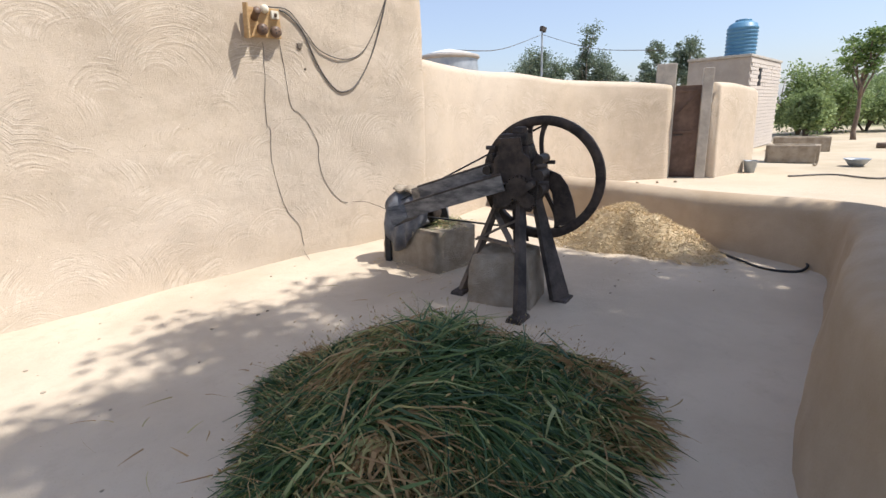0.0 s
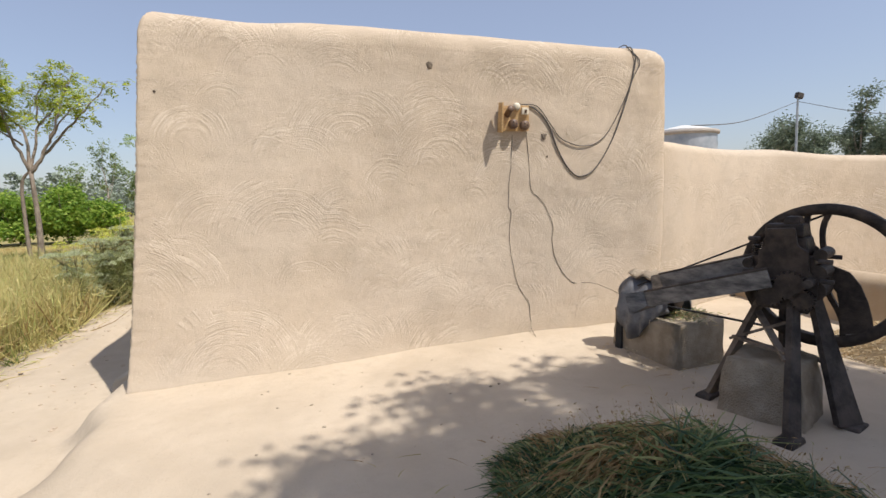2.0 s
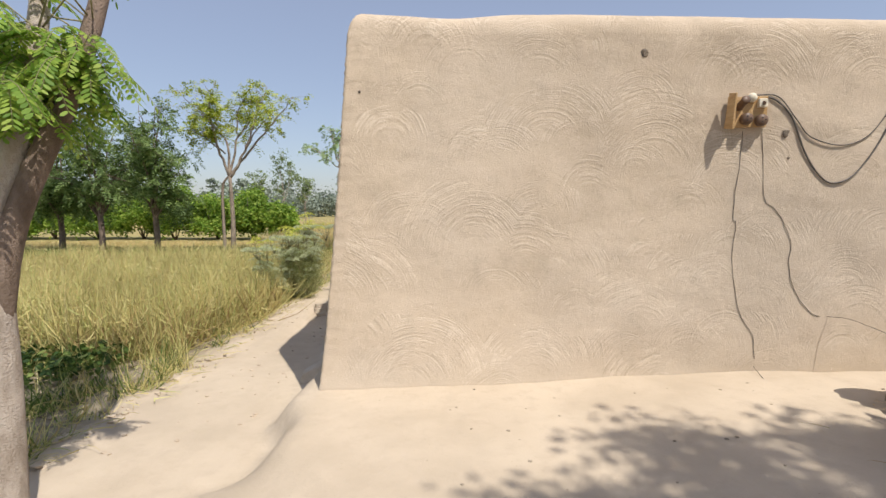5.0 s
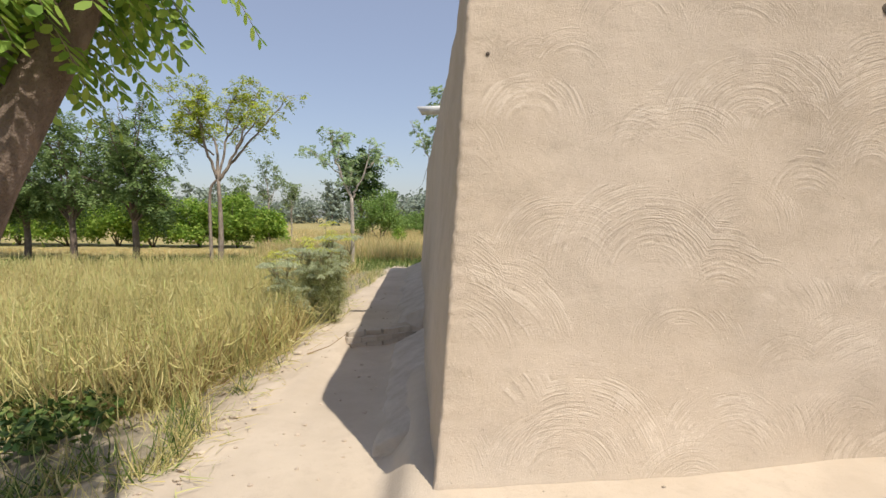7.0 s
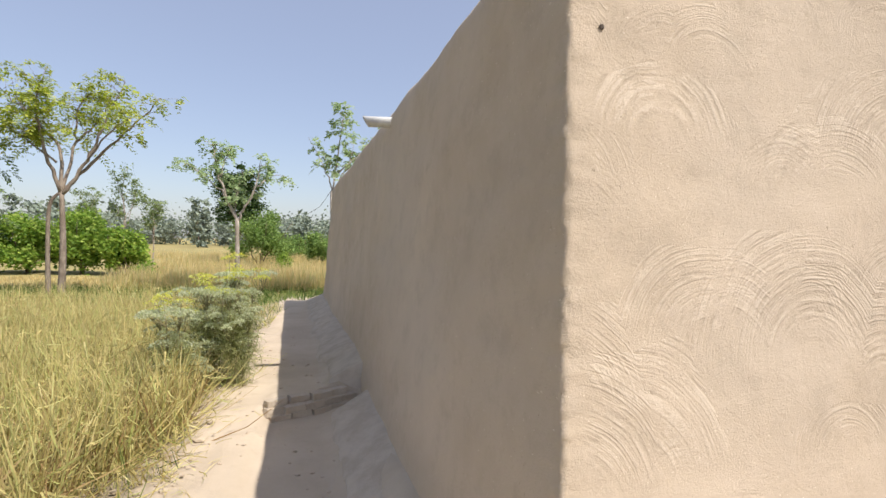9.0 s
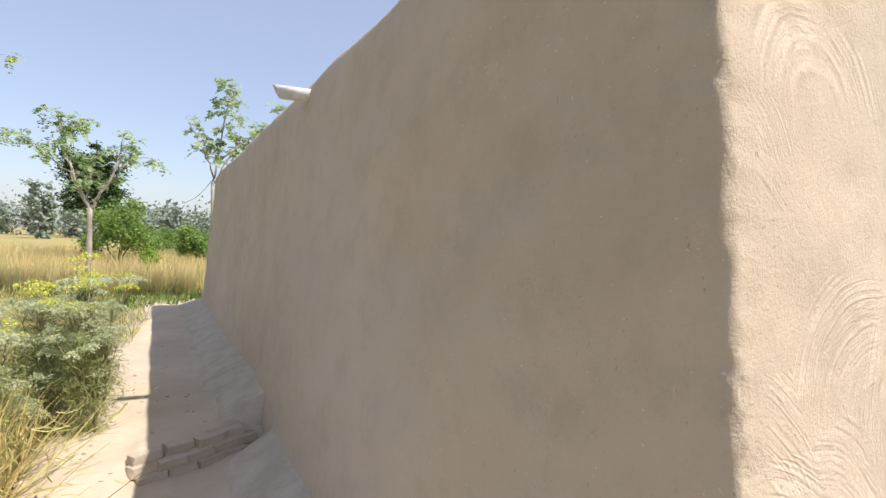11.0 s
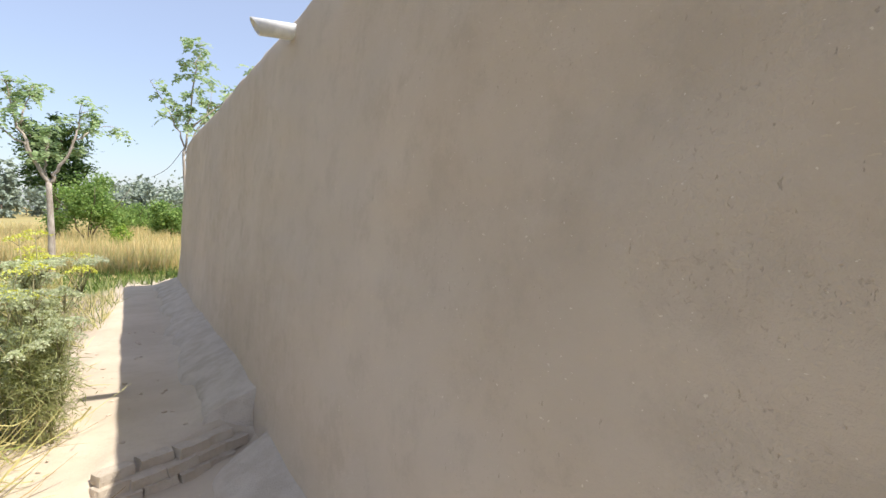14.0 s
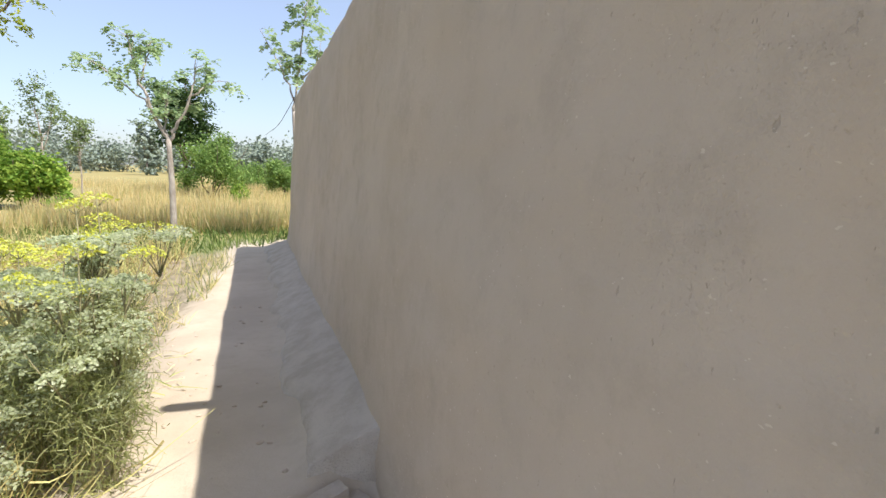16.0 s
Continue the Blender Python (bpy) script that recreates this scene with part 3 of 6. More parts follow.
mud_wall("wall_parapet", [(7.55, 0.95), (7.5, -0.6), (7.48, -2.2), (7.45, -3.3), (7.15, -4.08), (6.2, -4.42), (5.0, -4.70), (4.0, -5.02), (3.3, -5.6)], 0.2, 0.14, [0.66, 0.64, 0.62, 0.62, 0.68, 0.78, 0.9, 0.98], PARAPET, "low rounded mud parapet round the courtyard", cap=0.15, ends=(False, True))


def build_gate():
    gate = thing("yard_gate", pose(11.74, 0.02, 0.12, 0, 0, -58), "narrow rusty sheet metal gate between concrete posts", "gate")
    for x, h, w in ((-0.40, 2.22, 0.36), (0.34, 2.10, 0.18)):
        bm = bmesh.new()
        box(bm, (w, 0.24, h + 0.2), pose(x, 0, -0.2))
        part("gate_post", bm, CONCRETE, gate, "weathered concrete gate post", bevel=0.015)
    bm = bmesh.new()
    box(bm, (0.50, 0.03, 1.78), pose(0, 0.03, 0.02))
    leaf = part("gate_leaf", bm, RUST, gate, "brown rusty sheet metal leaf", bevel=0.004)
    for z in (0.06, 0.9, 1.68):
        bm = bmesh.new()
        box(bm, (0.50, 0.02, 0.045), pose(0, 0.0, z))
        part("rail", bm, RUST, leaf, bevel=0.004)
    bm = bmesh.new()
    bar(bm, (-0.22, 0.0, 1.15), (0.22, 0.0, 1.68), 0.04, 0.02)
    part("brace", bm, RUST, leaf)
    bm = bmesh.new()
    rod(bm, (-0.2, -0.02, 0.86), (-0.02, -0.02, 0.86), 0.012)
    part("bolt", bm, IRON_DUSTY, leaf)


build_gate()


# ---- chaff cutter ----
def build_cutter():
    cutter = thing("chaff_cutter", pose(4.75, -2.35, 0.03), "dark cast iron fodder chaff cutter with large flywheel", "chaff cutter")
    # frame of the wheel: its plane holds the direction u (towards the motor) and z
    u = Vector((-0.50, 0.866, 0))
    axis = Vector((0.866, 0.50, 0))
    centre = Vector((0.225, -0.07, 0.965))
    wheel_m = Matrix.Translation(centre) @ Matrix((( -u.x, 0, axis.x, 0), (-u.y, 0, axis.y, 0), (0, 1, 0, 0), (0, 0, 0, 1)))
    R = 0.505

    rim = bmesh.new()
    prof = [(R - 0.075, -0.03), (R - 0.07, -0.042), (R - 0.005, -0.042), (R, -0.034), (R, 0.034), (R - 0.005, 0.042), (R - 0.07, 0.042), (R - 0.075, 0.03)]
    segs = 64
    rings = [[rim.verts.new((r * math.cos(2 * math.pi * i / segs), r * math.sin(2 * math.pi * i / segs), z)) for i in range(segs)] for r, z in prof]
    for a, b in zip(rings, rings[1:] + rings[:1]):
        for i in range(segs):
            j = (i + 1) % segs
            rim.faces.new((a[i], a[j], b[j], b[i]))
    bmesh.ops.recalc_face_normals(rim, faces=rim.faces)
    wheel = part("flywheel", rim, IRON, cutter, "heavy iron flywheel rim", soft=True)
    wheel.matrix_local = wheel_m
    hub = lathe(bmesh.new(), [(0.055, -0.09), (0.07, -0.07), (0.075, 0.06), (0.055, 0.08)], 20)
    part("hub", hub, IRON, wheel, soft=True)
    for ang in (82, 98, -78):
        bm = bmesh.new()
        last = None
        for k in range(10):
            f = k / 9
            r = 0.05 + f * (R - 0.09)
            a = radians(ang + 10 * math.sin(f * math.pi * 0.9))
            w = 0.02 - 0.004 * math.sin(f * math.pi)
            p = Vector((r * math.cos(a), r * math.sin(a), 0))
            t = Vector((-math.sin(a), math.cos(a), 0))
            ring = [bm.verts.new(p + t * s * w + Vector((0, 0, q * 0.017))) for s, q in ((-1, -1), (1, -1), (1, 1), (-1, 1))]
            if last:
                for i in range(4):
                    bm.faces.new((last[i], last[(i + 1) % 4], ring[(i + 1) % 4], ring[i]))
            else:
                bm.faces.new(ring)
            last = ring
        bm.faces.new(last[::-1])
        bmesh.ops.recalc_face_normals(bm, faces=bm.faces)
        part("spoke", bm, IRON, wheel)
    for half in (0.0, math.pi):
        bm = bmesh.new()
        outer, inner = [], []
        turn = -1.0 if half else 1.0
        for (ox, oy), (ix, iy) in zip(
            ((0.0, 0.056), (0.065, 0.075), (0.154, 0.037), (0.215, -0.047), (0.257, -0.159), (0.281, -0.262), (0.295, -0.355)),
            ((0.009, -0.028), (0.056, -0.056), (0.089, -0.112), (0.103, -0.187), (0.112, -0.262), (0.122, -0.327), (0.131, -0.393)),
        ):
            outer.append((ox * turn, oy * turn))
            inner.append((ix * turn, iy * turn))
        front = [bm.verts.new((x, y, -0.035)) for x, y in outer + inner[::-1]]
        back = [bm.verts.new((x, y, -0.015)) for x, y in outer + inner[::-1]]
        k = len(front)
        for i in range(len(outer) - 1):
            bm.faces.new((front[i], front[i + 1], front[k - 2 - i], front[k - 1 - i]))
            bm.faces.new((back[i + 1], back[i], back[k - 1 - i], back[k - 2 - i]))
        for i in range(k):
            bm.faces.new((front[i], back[i], back[(i + 1) % k], front[(i + 1) % k]))
        bmesh.ops.recalc_face_normals(bm, faces=bm.faces)
        part("blade", bm, IRON, wheel, "curved cutting blade")

    turn = math.degrees(math.atan2(u.y, u.x))
    head = pose(0, 0, 0, 0, 0, turn)  # x runs along u, towards the trough
    bm = bmesh.new()
    box(bm, (0.30, 0.30, 0.20), head @ pose(0.0, 0.0, 0.80))
    casting = part("gear_casting", bm, IRON, cutter, "greasy gear casting", bevel=0.045)
    bm = bmesh.new()
    box(bm, (0.36, 0.26, 0.12), head @ pose(0.0, 0.0, 1.0))
    part("roller_housing", bm, IRON, casting, bevel=0.02)
    bm = bmesh.new()
    box(bm, (0.28, 0.24, 0.13), head @ pose(0.0, 0.0, 1.12), 0.9)
    part("upper_housing", bm, IRON, casting, bevel=0.02)
    bm = bmesh.new()
    box(bm, (0.24, 0.20, 0.09), head @ pose(0.01, 0.0, 1.25), 0.92)
    part("spring_cap", bm, IRON, casting, bevel=0.015)
    bm = bmesh.new()
    box(bm, (0.10, 0.14, 0.05), head @ pose(-0.03, 0.0, 1.34), 0.8)
    part("top_lug", bm, IRON, casting, bevel=0.01)
    for s in (-1, 1):
        for z, x in ((1.03, 0.12), (1.03, -0.12), (1.16, 0.1), (1.16, -0.1)):
            bm = bmesh.new()
            rod(bm, head @ Vector((x, s * 0.12, z)), head @ Vector((x, s * 0.16, z)), 0.018, sides=6)
            part("bolt", bm, IRON_DUSTY, casting)
    for x, z, r in ((-0.2, 1.02, 0.05), (0.21, 1.06, 0.035), (-0.21, 1.14, 0.04), (-0.19, 0.9, 0.06)):
        bm = bmesh.new()
        rod(bm, head @ Vector((x, -0.1, z)), head @ Vector((x, 0.14, z)), r, sides=16)
        part("roller_end", bm, IRON, casting)
    for x, z, r, t in ((-0.06, 0.93, 0.10, 0.05), (-0.14, 0.84, 0.07, 0.05), (0.05, 0.86, 0.085, 0.04)):
        g = bmesh.new()
        teeth = 18
        ring = []
        for k in range(teeth * 4):
            rr = r if k % 4 < 2 else r - 0.014
            aa = 2 * math.pi * k / (teeth * 4)
            ring.append((rr * math.cos(aa), rr * math.sin(aa)))
        lower = [g.verts.new((px, py, -t / 2)) for px, py in ring]
        upper = [g.verts.new((px, py, t / 2)) for px, py in ring]
        g.faces.new(lower[::-1])
        g.faces.new(upper)
        for k in range(len(ring)):
            q = (k + 1) % len(ring)
            g.faces.new((lower[k], lower[q], upper[q], upper[k]))
        bmesh.ops.transform(g, matrix=head @ pose(x, 0.19, z) @ pose(0, 0, 0, 90), verts=g.verts)
        part("gear_wheel", g, IRON, cutter, "toothed iron gear")
    # flanged side cheeks, pressure springs, studs and an oil cup on the head
    for sgn in (-1, 1):
        bm = bmesh.new()
        outline = ((-0.16, 0.74), (0.14, 0.76), (0.17, 0.90), (0.17, 1.02), (0.14, 1.06), (0.14, 1.16), (0.10, 1.19), (0.10, 1.31), (-0.07, 1.32), (-0.09, 1.2), (-0.15, 1.16), (-0.16, 1.02), (-0.21, 0.98), (-0.21, 0.86))
        ring0 = [bm.verts.new(head @ Vector((px, sgn * 0.135, pz))) for px, pz in outline]
        ring1 = [bm.verts.new(head @ Vector((px, sgn * 0.165, pz))) for px, pz in outline]
        bm.faces.new(ring0)
        bm.faces.new(ring1[::-1])
        for k in range(len(outline)):
            q = (k + 1) % len(outline)
            bm.faces.new((ring0[k], ring1[k], ring1[q], ring0[q]))
        bmesh.ops.recalc_face_normals(bm, faces=bm.faces)
        part("side_cheek", bm, IRON, casting, bevel=0.008)
        bm = bmesh.new()
        for k in range(7):
            lathe(bm, [(0.018, 0.0), (0.030, 0.006), (0.022, 0.012)], 12, head @ pose(0.17, sgn * 0.09, 1.08 + 0.016 * k))
        part("spring", bm, IRON_DUSTY, casting, soft=True)
        for px, pz in ((0.2, 1.0), (0.17, 1.24), (-0.24, 1.10), (-0.25, 0.97)):
            bm = bmesh.new()
            rod(bm, head @ Vector((px - 0.04, sgn * 0.15, pz)), head @ Vector((px + 0.035, sgn * 0.15, pz)), 0.016, sides=6)
            part("stud", bm, IRON_DUSTY, casting)
    bm = bmesh.new()
    bar(bm, head @ Vector((0.0, -0.16, 0.86)), head @ Vector((-0.05, -0.18, 0.42)), 0.05, 0.02)
    part("drive_arm", bm, IRON, cutter)
    bm = bmesh.new()
    rod(bm, centre - axis * 0.45, centre + axis * 0.10, 0.028, sides=14)
    part("axle", bm, IRON_DUSTY, cutter)

    # feed trough: floor and two sides, tilting down towards the motor
    a, b = Vector((-0.10, -0.03, 0.96)), Vector((-0.47, 0.80, 0.68))
    d = (b - a).normalized()
    flat = Vector((d.y, -d.x, 0)).normalized()
    up = flat.cross(d).normalized()
    if up.z < 0:
        up = -up
    trough = None
    for nm, off, w, h0, h1 in (("trough_floor", 0.0, 0.28, 0.0, 0.012), ("trough_side", -0.14, 0.012, -0.045, 0.085), ("trough_side", 0.14, 0.012, -0.02, 0.20)):
        bm = bmesh.new()
        vs = []
        for p in (a, b):
            for s, h in ((-1, h0), (1, h0), (1, h1), (-1, h1)):
                vs.append(bm.verts.new(p + flat * (off + s * w / 2) + up * h))
        for i in range(4):
            j = (i + 1) % 4
            bm.faces.new((vs[i], vs[j], vs[4 + j], vs[4 + i]))
        bm.faces.new(vs[3::-1])
        bm.faces.new(vs[4:])
        bmesh.ops.recalc_face_normals(bm, faces=bm.faces)
        part(nm, bm, SHEET, cutter, "worn grey sheet metal trough", bevel=0.003)
    bm = bmesh.new()
    rim = [b - flat * 0.15 + up * 0.09, b - flat * 0.15 - up * 0.03, b + flat * 0.15 - up * 0.02, b + flat * 0.15 + up * 0.20]
    flare = [b + d * 0.14 - flat * 0.21 + up * 0.10, b + d * 0.15 - flat * 0.20 - up * 0.08, b + d * 0.15 + flat * 0.20 - up * 0.07, b + d * 0.12 + flat * 0.20 + up * 0.20]
    for k in range(3):
        quad = [rim[k], rim[k + 1], flare[k + 1], flare[k]]
        lower = [bm.verts.new(q) for q in quad]
        upper = [bm.verts.new(q - up * 0.006 if k == 1 else q + flat * (0.006 if k else -0.006)) for q in quad]
        bm.faces.new(lower)
        bm.faces.new(upper[::-1])
        for i in range(4):
            j = (i + 1) % 4
            bm.faces.new((lower[i], upper[i], upper[j], lower[j]))
    bmesh.ops.recalc_face_normals(bm, faces=bm.faces)
    part("trough_mouth", bm, SHEET, cutter, "flared worn sheet metal mouth")
    bm = bmesh.new()
    for p, q in ((a - flat * 0.14 + up * 0.085, b - flat * 0.14 + up * 0.085), (a + flat * 0.14 + up * 0.20, b + flat * 0.14 + up * 0.20)):
        rod(bm, p, q, 0.010, sides=8)
    part("trough_lip", bm, IRON_DUSTY, cutter, "rolled sheet metal lip")
    for f in (0.25, 0.62):
        bm = bmesh.new()
        p = a.lerp(b, f)
        bar(bm, p - flat * 0.13 - up * 0.012, p + flat * 0.13 - up * 0.012, 0.03, 0.015)
        part("trough_strap", bm, IRON_DUSTY, cutter)

    # stand: four splayed legs with feet, braces and a tie plate
    feet = [(-0.42, -0.46), (0.07, -0.42), (-0.36, 0.28), (0.28, 0.24)]
    tops = [(-0.07, -0.12), (0.10, -0.12), (-0.08, 0.10), (0.10, 0.10)]
    for (fx, fy), (tx, ty) in zip(feet, tops):
        bm = bmesh.new()
        p, q = Vector((fx, fy, 0.05)), Vector((tx, ty, 0.84))
        last = None
        for f in (0.0, 0.25, 0.5, 0.75, 1.0):
            c = p.lerp(q, f)
            w, t = (0.19 - 0.11 * f if fx > 0 and fy < 0 else 0.075 - 0.02 * f if fx < 0 < fy else 0.10 - 0.035 * f), 0.045
            ring = [bm.verts.new(c + Vector((sx * w / 2, sy * t / 2 + (0.03 if abs(sx) > 0.5 else 0) * 0, 0))) for sx, sy in ((-1, -1), (1, -1), (1, 1), (-1, 1))]
            if last:
                for i in range(4):
                    bm.faces.new((last[i], last[(i + 1) % 4], ring[(i + 1) % 4], ring[i]))
            else:
                bm.faces.new(ring[::-1])
            last = ring
        bm.faces.new(last)
        leg = part("leg", bm, LEG if fx < -0.2 and fy > 0 else IRON_DUSTY, cutter, "dusty cast iron leg", bevel=0.006)
        bm = bmesh.new()
        box(bm, (0.20, 0.13, 0.06), pose(fx + (0.04 if fx > 0 else -0.02), fy, -0.01, 0, 0, 20), 0.85)
        part("foot", bm, IRON_DUSTY, leg, bevel=0.012)
    for p, q in (((-0.27, -0.27, 0.46), (-0.10, 0.16, 0.72)), ((-0.25, 0.22, 0.48), (-0.12, -0.18, 0.70)), ((-0.24, -0.24, 0.50), (-0.24, 0.2, 0.50)), ((0.18, -0.25, 0.36), (0.25, 0.2, 0.36))):
        bm = bmesh.new()
        bar(bm, p, q, 0.045, 0.02)
        part("brace", bm, LEG, cutter)

    # belt from the motor to the wheel
    for za, zb in ((R - 0.02, 0.06), (-(R - 0.05), -0.06)):
        bm = bmesh.new()
        p = centre + Vector((0, 0, za)) - u * 0.12 + axis * 0.02
        q = Vector((-0.28, 1.42, 0.60 + zb))
        bar(bm, p, q, 0.03, 0.012)
        part("drive_belt", bm, RUBBER, cutter, "black rubber drive belt")


build_cutter()


def rough_block(size, m, amount=0.02, cuts=7, taper=0.92):
    bm = bmesh.new()
    box(bm, size, None, taper)
    bmesh.ops.subdivide_edges(bm, edges=bm.edges[:], cuts=cuts, use_grid_fill=True)
    for v in bm.verts:
        v.co.x *= 1 - 0.10 * max(0, abs(v.co.y) / size[1] * 2 - 0.8)
        v.co += v.normal * lump(v.co + Vector(size), 4.0, amount * 2) + v.normal * lump(v.co, 14, amount * 0.7)
    bmesh.ops.transform(bm, matrix=m, verts=bm.verts)
    return bm


ob = part("machine_plinth", rough_block((0.58, 0.56, 0.46), pose(4.62, -2.38, -0.02, 0, 0, 28), 0.02, taper=0.78), BLOCK, None, soft=True)
tagged(ob, "rough tapered mud plinth between the legs of the cutter", "plinth")
ob = part("motor_block", rough_block((0.54, 0.88, 0.47), pose(4.72, -1.08, -0.02, 0, 0, 7), 0.012, taper=0.97), BLOCK, None, soft=True)
tagged(ob, "weathered earthen block carrying the electric motor", "block")


def build_motor():
    m = thing("electric_motor", pose(4.62, -1.02, 0.43, 0, 0, 104), "electric motor wrapped in a grey tarpaulin sack", "motor")
    bm = bmesh.new()
    lathe(bm, [(0.08, -0.2), (0.13, -0.18), (0.14, -0.1), (0.14, 0.12), (0.12, 0.17), (0.06, 0.19)], 22, pose(0, 0, 0.17, 0, 90))
    part("housing", bm, IRON_DUSTY, m, soft=True)
    bm = bmesh.new()
    box(bm, (0.34, 0.26, 0.05), pose(0, 0, 0.0))
    part("base_plate", bm, IRON_DUSTY, m, bevel=0.006)
    bm = bmesh.new()
    lathe(bm, [(0.06, 0.0), (0.07, 0.01), (0.055, 0.03), (0.07, 0.05), (0.06, 0.06)], 18, pose(-0.30, 0, 0.17, 0, 90))
    part("pulley", bm, IRON, m, soft=True)
    # draped cover with folds, hanging lower on one side
    nu, nv = 36, 26
    verts, faces = [], []
    for i in range(nu + 1):
        s = -0.30 + 0.60 * i / nu
        for j in range(nv + 1):
            a = math.pi * (-0.10 + 1.20 * j / nv)
            end = max(0.0, abs(s) - 0.20) / 0.10
            r = 0.195 * (1 - 0.35 * end * end)
            x, y, z = s, r * math.cos(a) * 1.12, 0.16 + r * math.sin(a)
            drop = 0.0
            if j < 4:
                drop = (4 - j) * 0.045 * (1 + 0.8 * math.sin(s * 9 + 1))
            if j > nv - 4:
                drop = (j - nv + 4) * 0.05
            fold = 0.022 * math.sin(s * 38 + 3 * math.sin(a * 2)) * (0.05 + abs(math.cos(a))) + lump((s, y, z), 5, 0.03)
            y += fold * math.cos(a)
            z += fold * math.sin(a) * 0.7 - drop
            verts.append((x, y, max(z, -0.30)))
    for i in range(nu):
        for j in range(nv):
            k = i * (nv + 1) + j
            faces.append((k, k + 1, k + nv + 2, k + nv + 1))
    me = data_mesh("tarpaulin_cover", verts, faces, CLOTH)
    cover = part("tarpaulin_cover", me, None, m, "creased grey tarpaulin cover")
    solid = cover.modifiers.new("thickness", "SOLIDIFY")
    solid.thickness = 0.006
    # straw-coloured sacking on top
    verts, faces = [], []
    for i in range(13):
        for j in range(9):
            x, y = -0.17 + 0.36 * i / 12, -0.15 + 0.27 * j / 8
            z = 0.355 + 0.04 * math.cos(y * 9) + lump((x, y, 0.3), 9, 0.05)
            verts.append((x, y, z))
    for i in range(12):
        for j in range(8):
            k = i * 9 + j
            faces.append((k, k + 1, k + 10, k + 9))
    sack = part("sacking", data_mesh("sacking", verts, faces, BLOCK), None, m, "crumpled straw-coloured sacking")
    solid = sack.modifiers.new("thickness", "SOLIDIFY")
    solid.thickness = 0.012
    bm = bmesh.new()
    box(bm, (0.07, 0.05, 0.44), pose(0.26, 0.17, -0.40, 4, 0, 10))
    part("hanging_strap", bm, RUBBER, m, "black rubber strap hanging down", bevel=0.008)


build_motor()


# ---- heaps ----
def dome_points(n, cx, cy, rx, ry, h, power=1.6, turn=0.0):
    """Random points on a heap, with outward directions."""
    r, a = np.sqrt(rng.uniform(0, 1, n)), rng.uniform(0, 2 * np.pi, n)
    x, y = r * np.cos(a), r * np.sin(a)
    bulge = 1 + 0.10 * np.sin(3 * a + 1) + 0.07 * np.sin(5 * a)
    z = h * (1 - r ** power)
    c, s = math.cos(turn), math.sin(turn)
    X, Y = x * rx * bulge, y * ry * bulge
    return np.stack([cx + X * c - Y * s, cy + X * s + Y * c, z + 0.01], 1), np.stack([np.cos(a) * c - np.sin(a) * s, np.cos(a) * s + np.sin(a) * c, np.zeros(n)], 1), r


def heap_core(name, cx, cy, rx, ry, h, power, material, turn=0.0, rough=0.05):
    verts, faces = [], []
    rings, segs = 14, 40
    for i in range(rings + 1):
        r = 1.0 - i / rings
        for k in range(segs):
            a = 2 * math.pi * k / segs
            b = 1 + 0.10 * math.sin(3 * a + 1) + 0.07 * math.sin(5 * a)
            x, y = r * rx * b * math.cos(a), r * ry * b * math.sin(a)
            c, s = math.cos(turn), math.sin(turn)
            z = h * (1 - r ** power) - 0.02
            z += lump((x, y, 3), 5, rough) * (1 - r ** 4)
            verts.append((cx + x * c - y * s, cy + x * s + y * c, z))
    for i in range(rings):
        for k in range(segs):
            j = (k + 1) % segs
            faces.append((i * segs + k, i * segs + j, (i + 1) * segs + j, (i + 1) * segs + k))
    return verts, faces


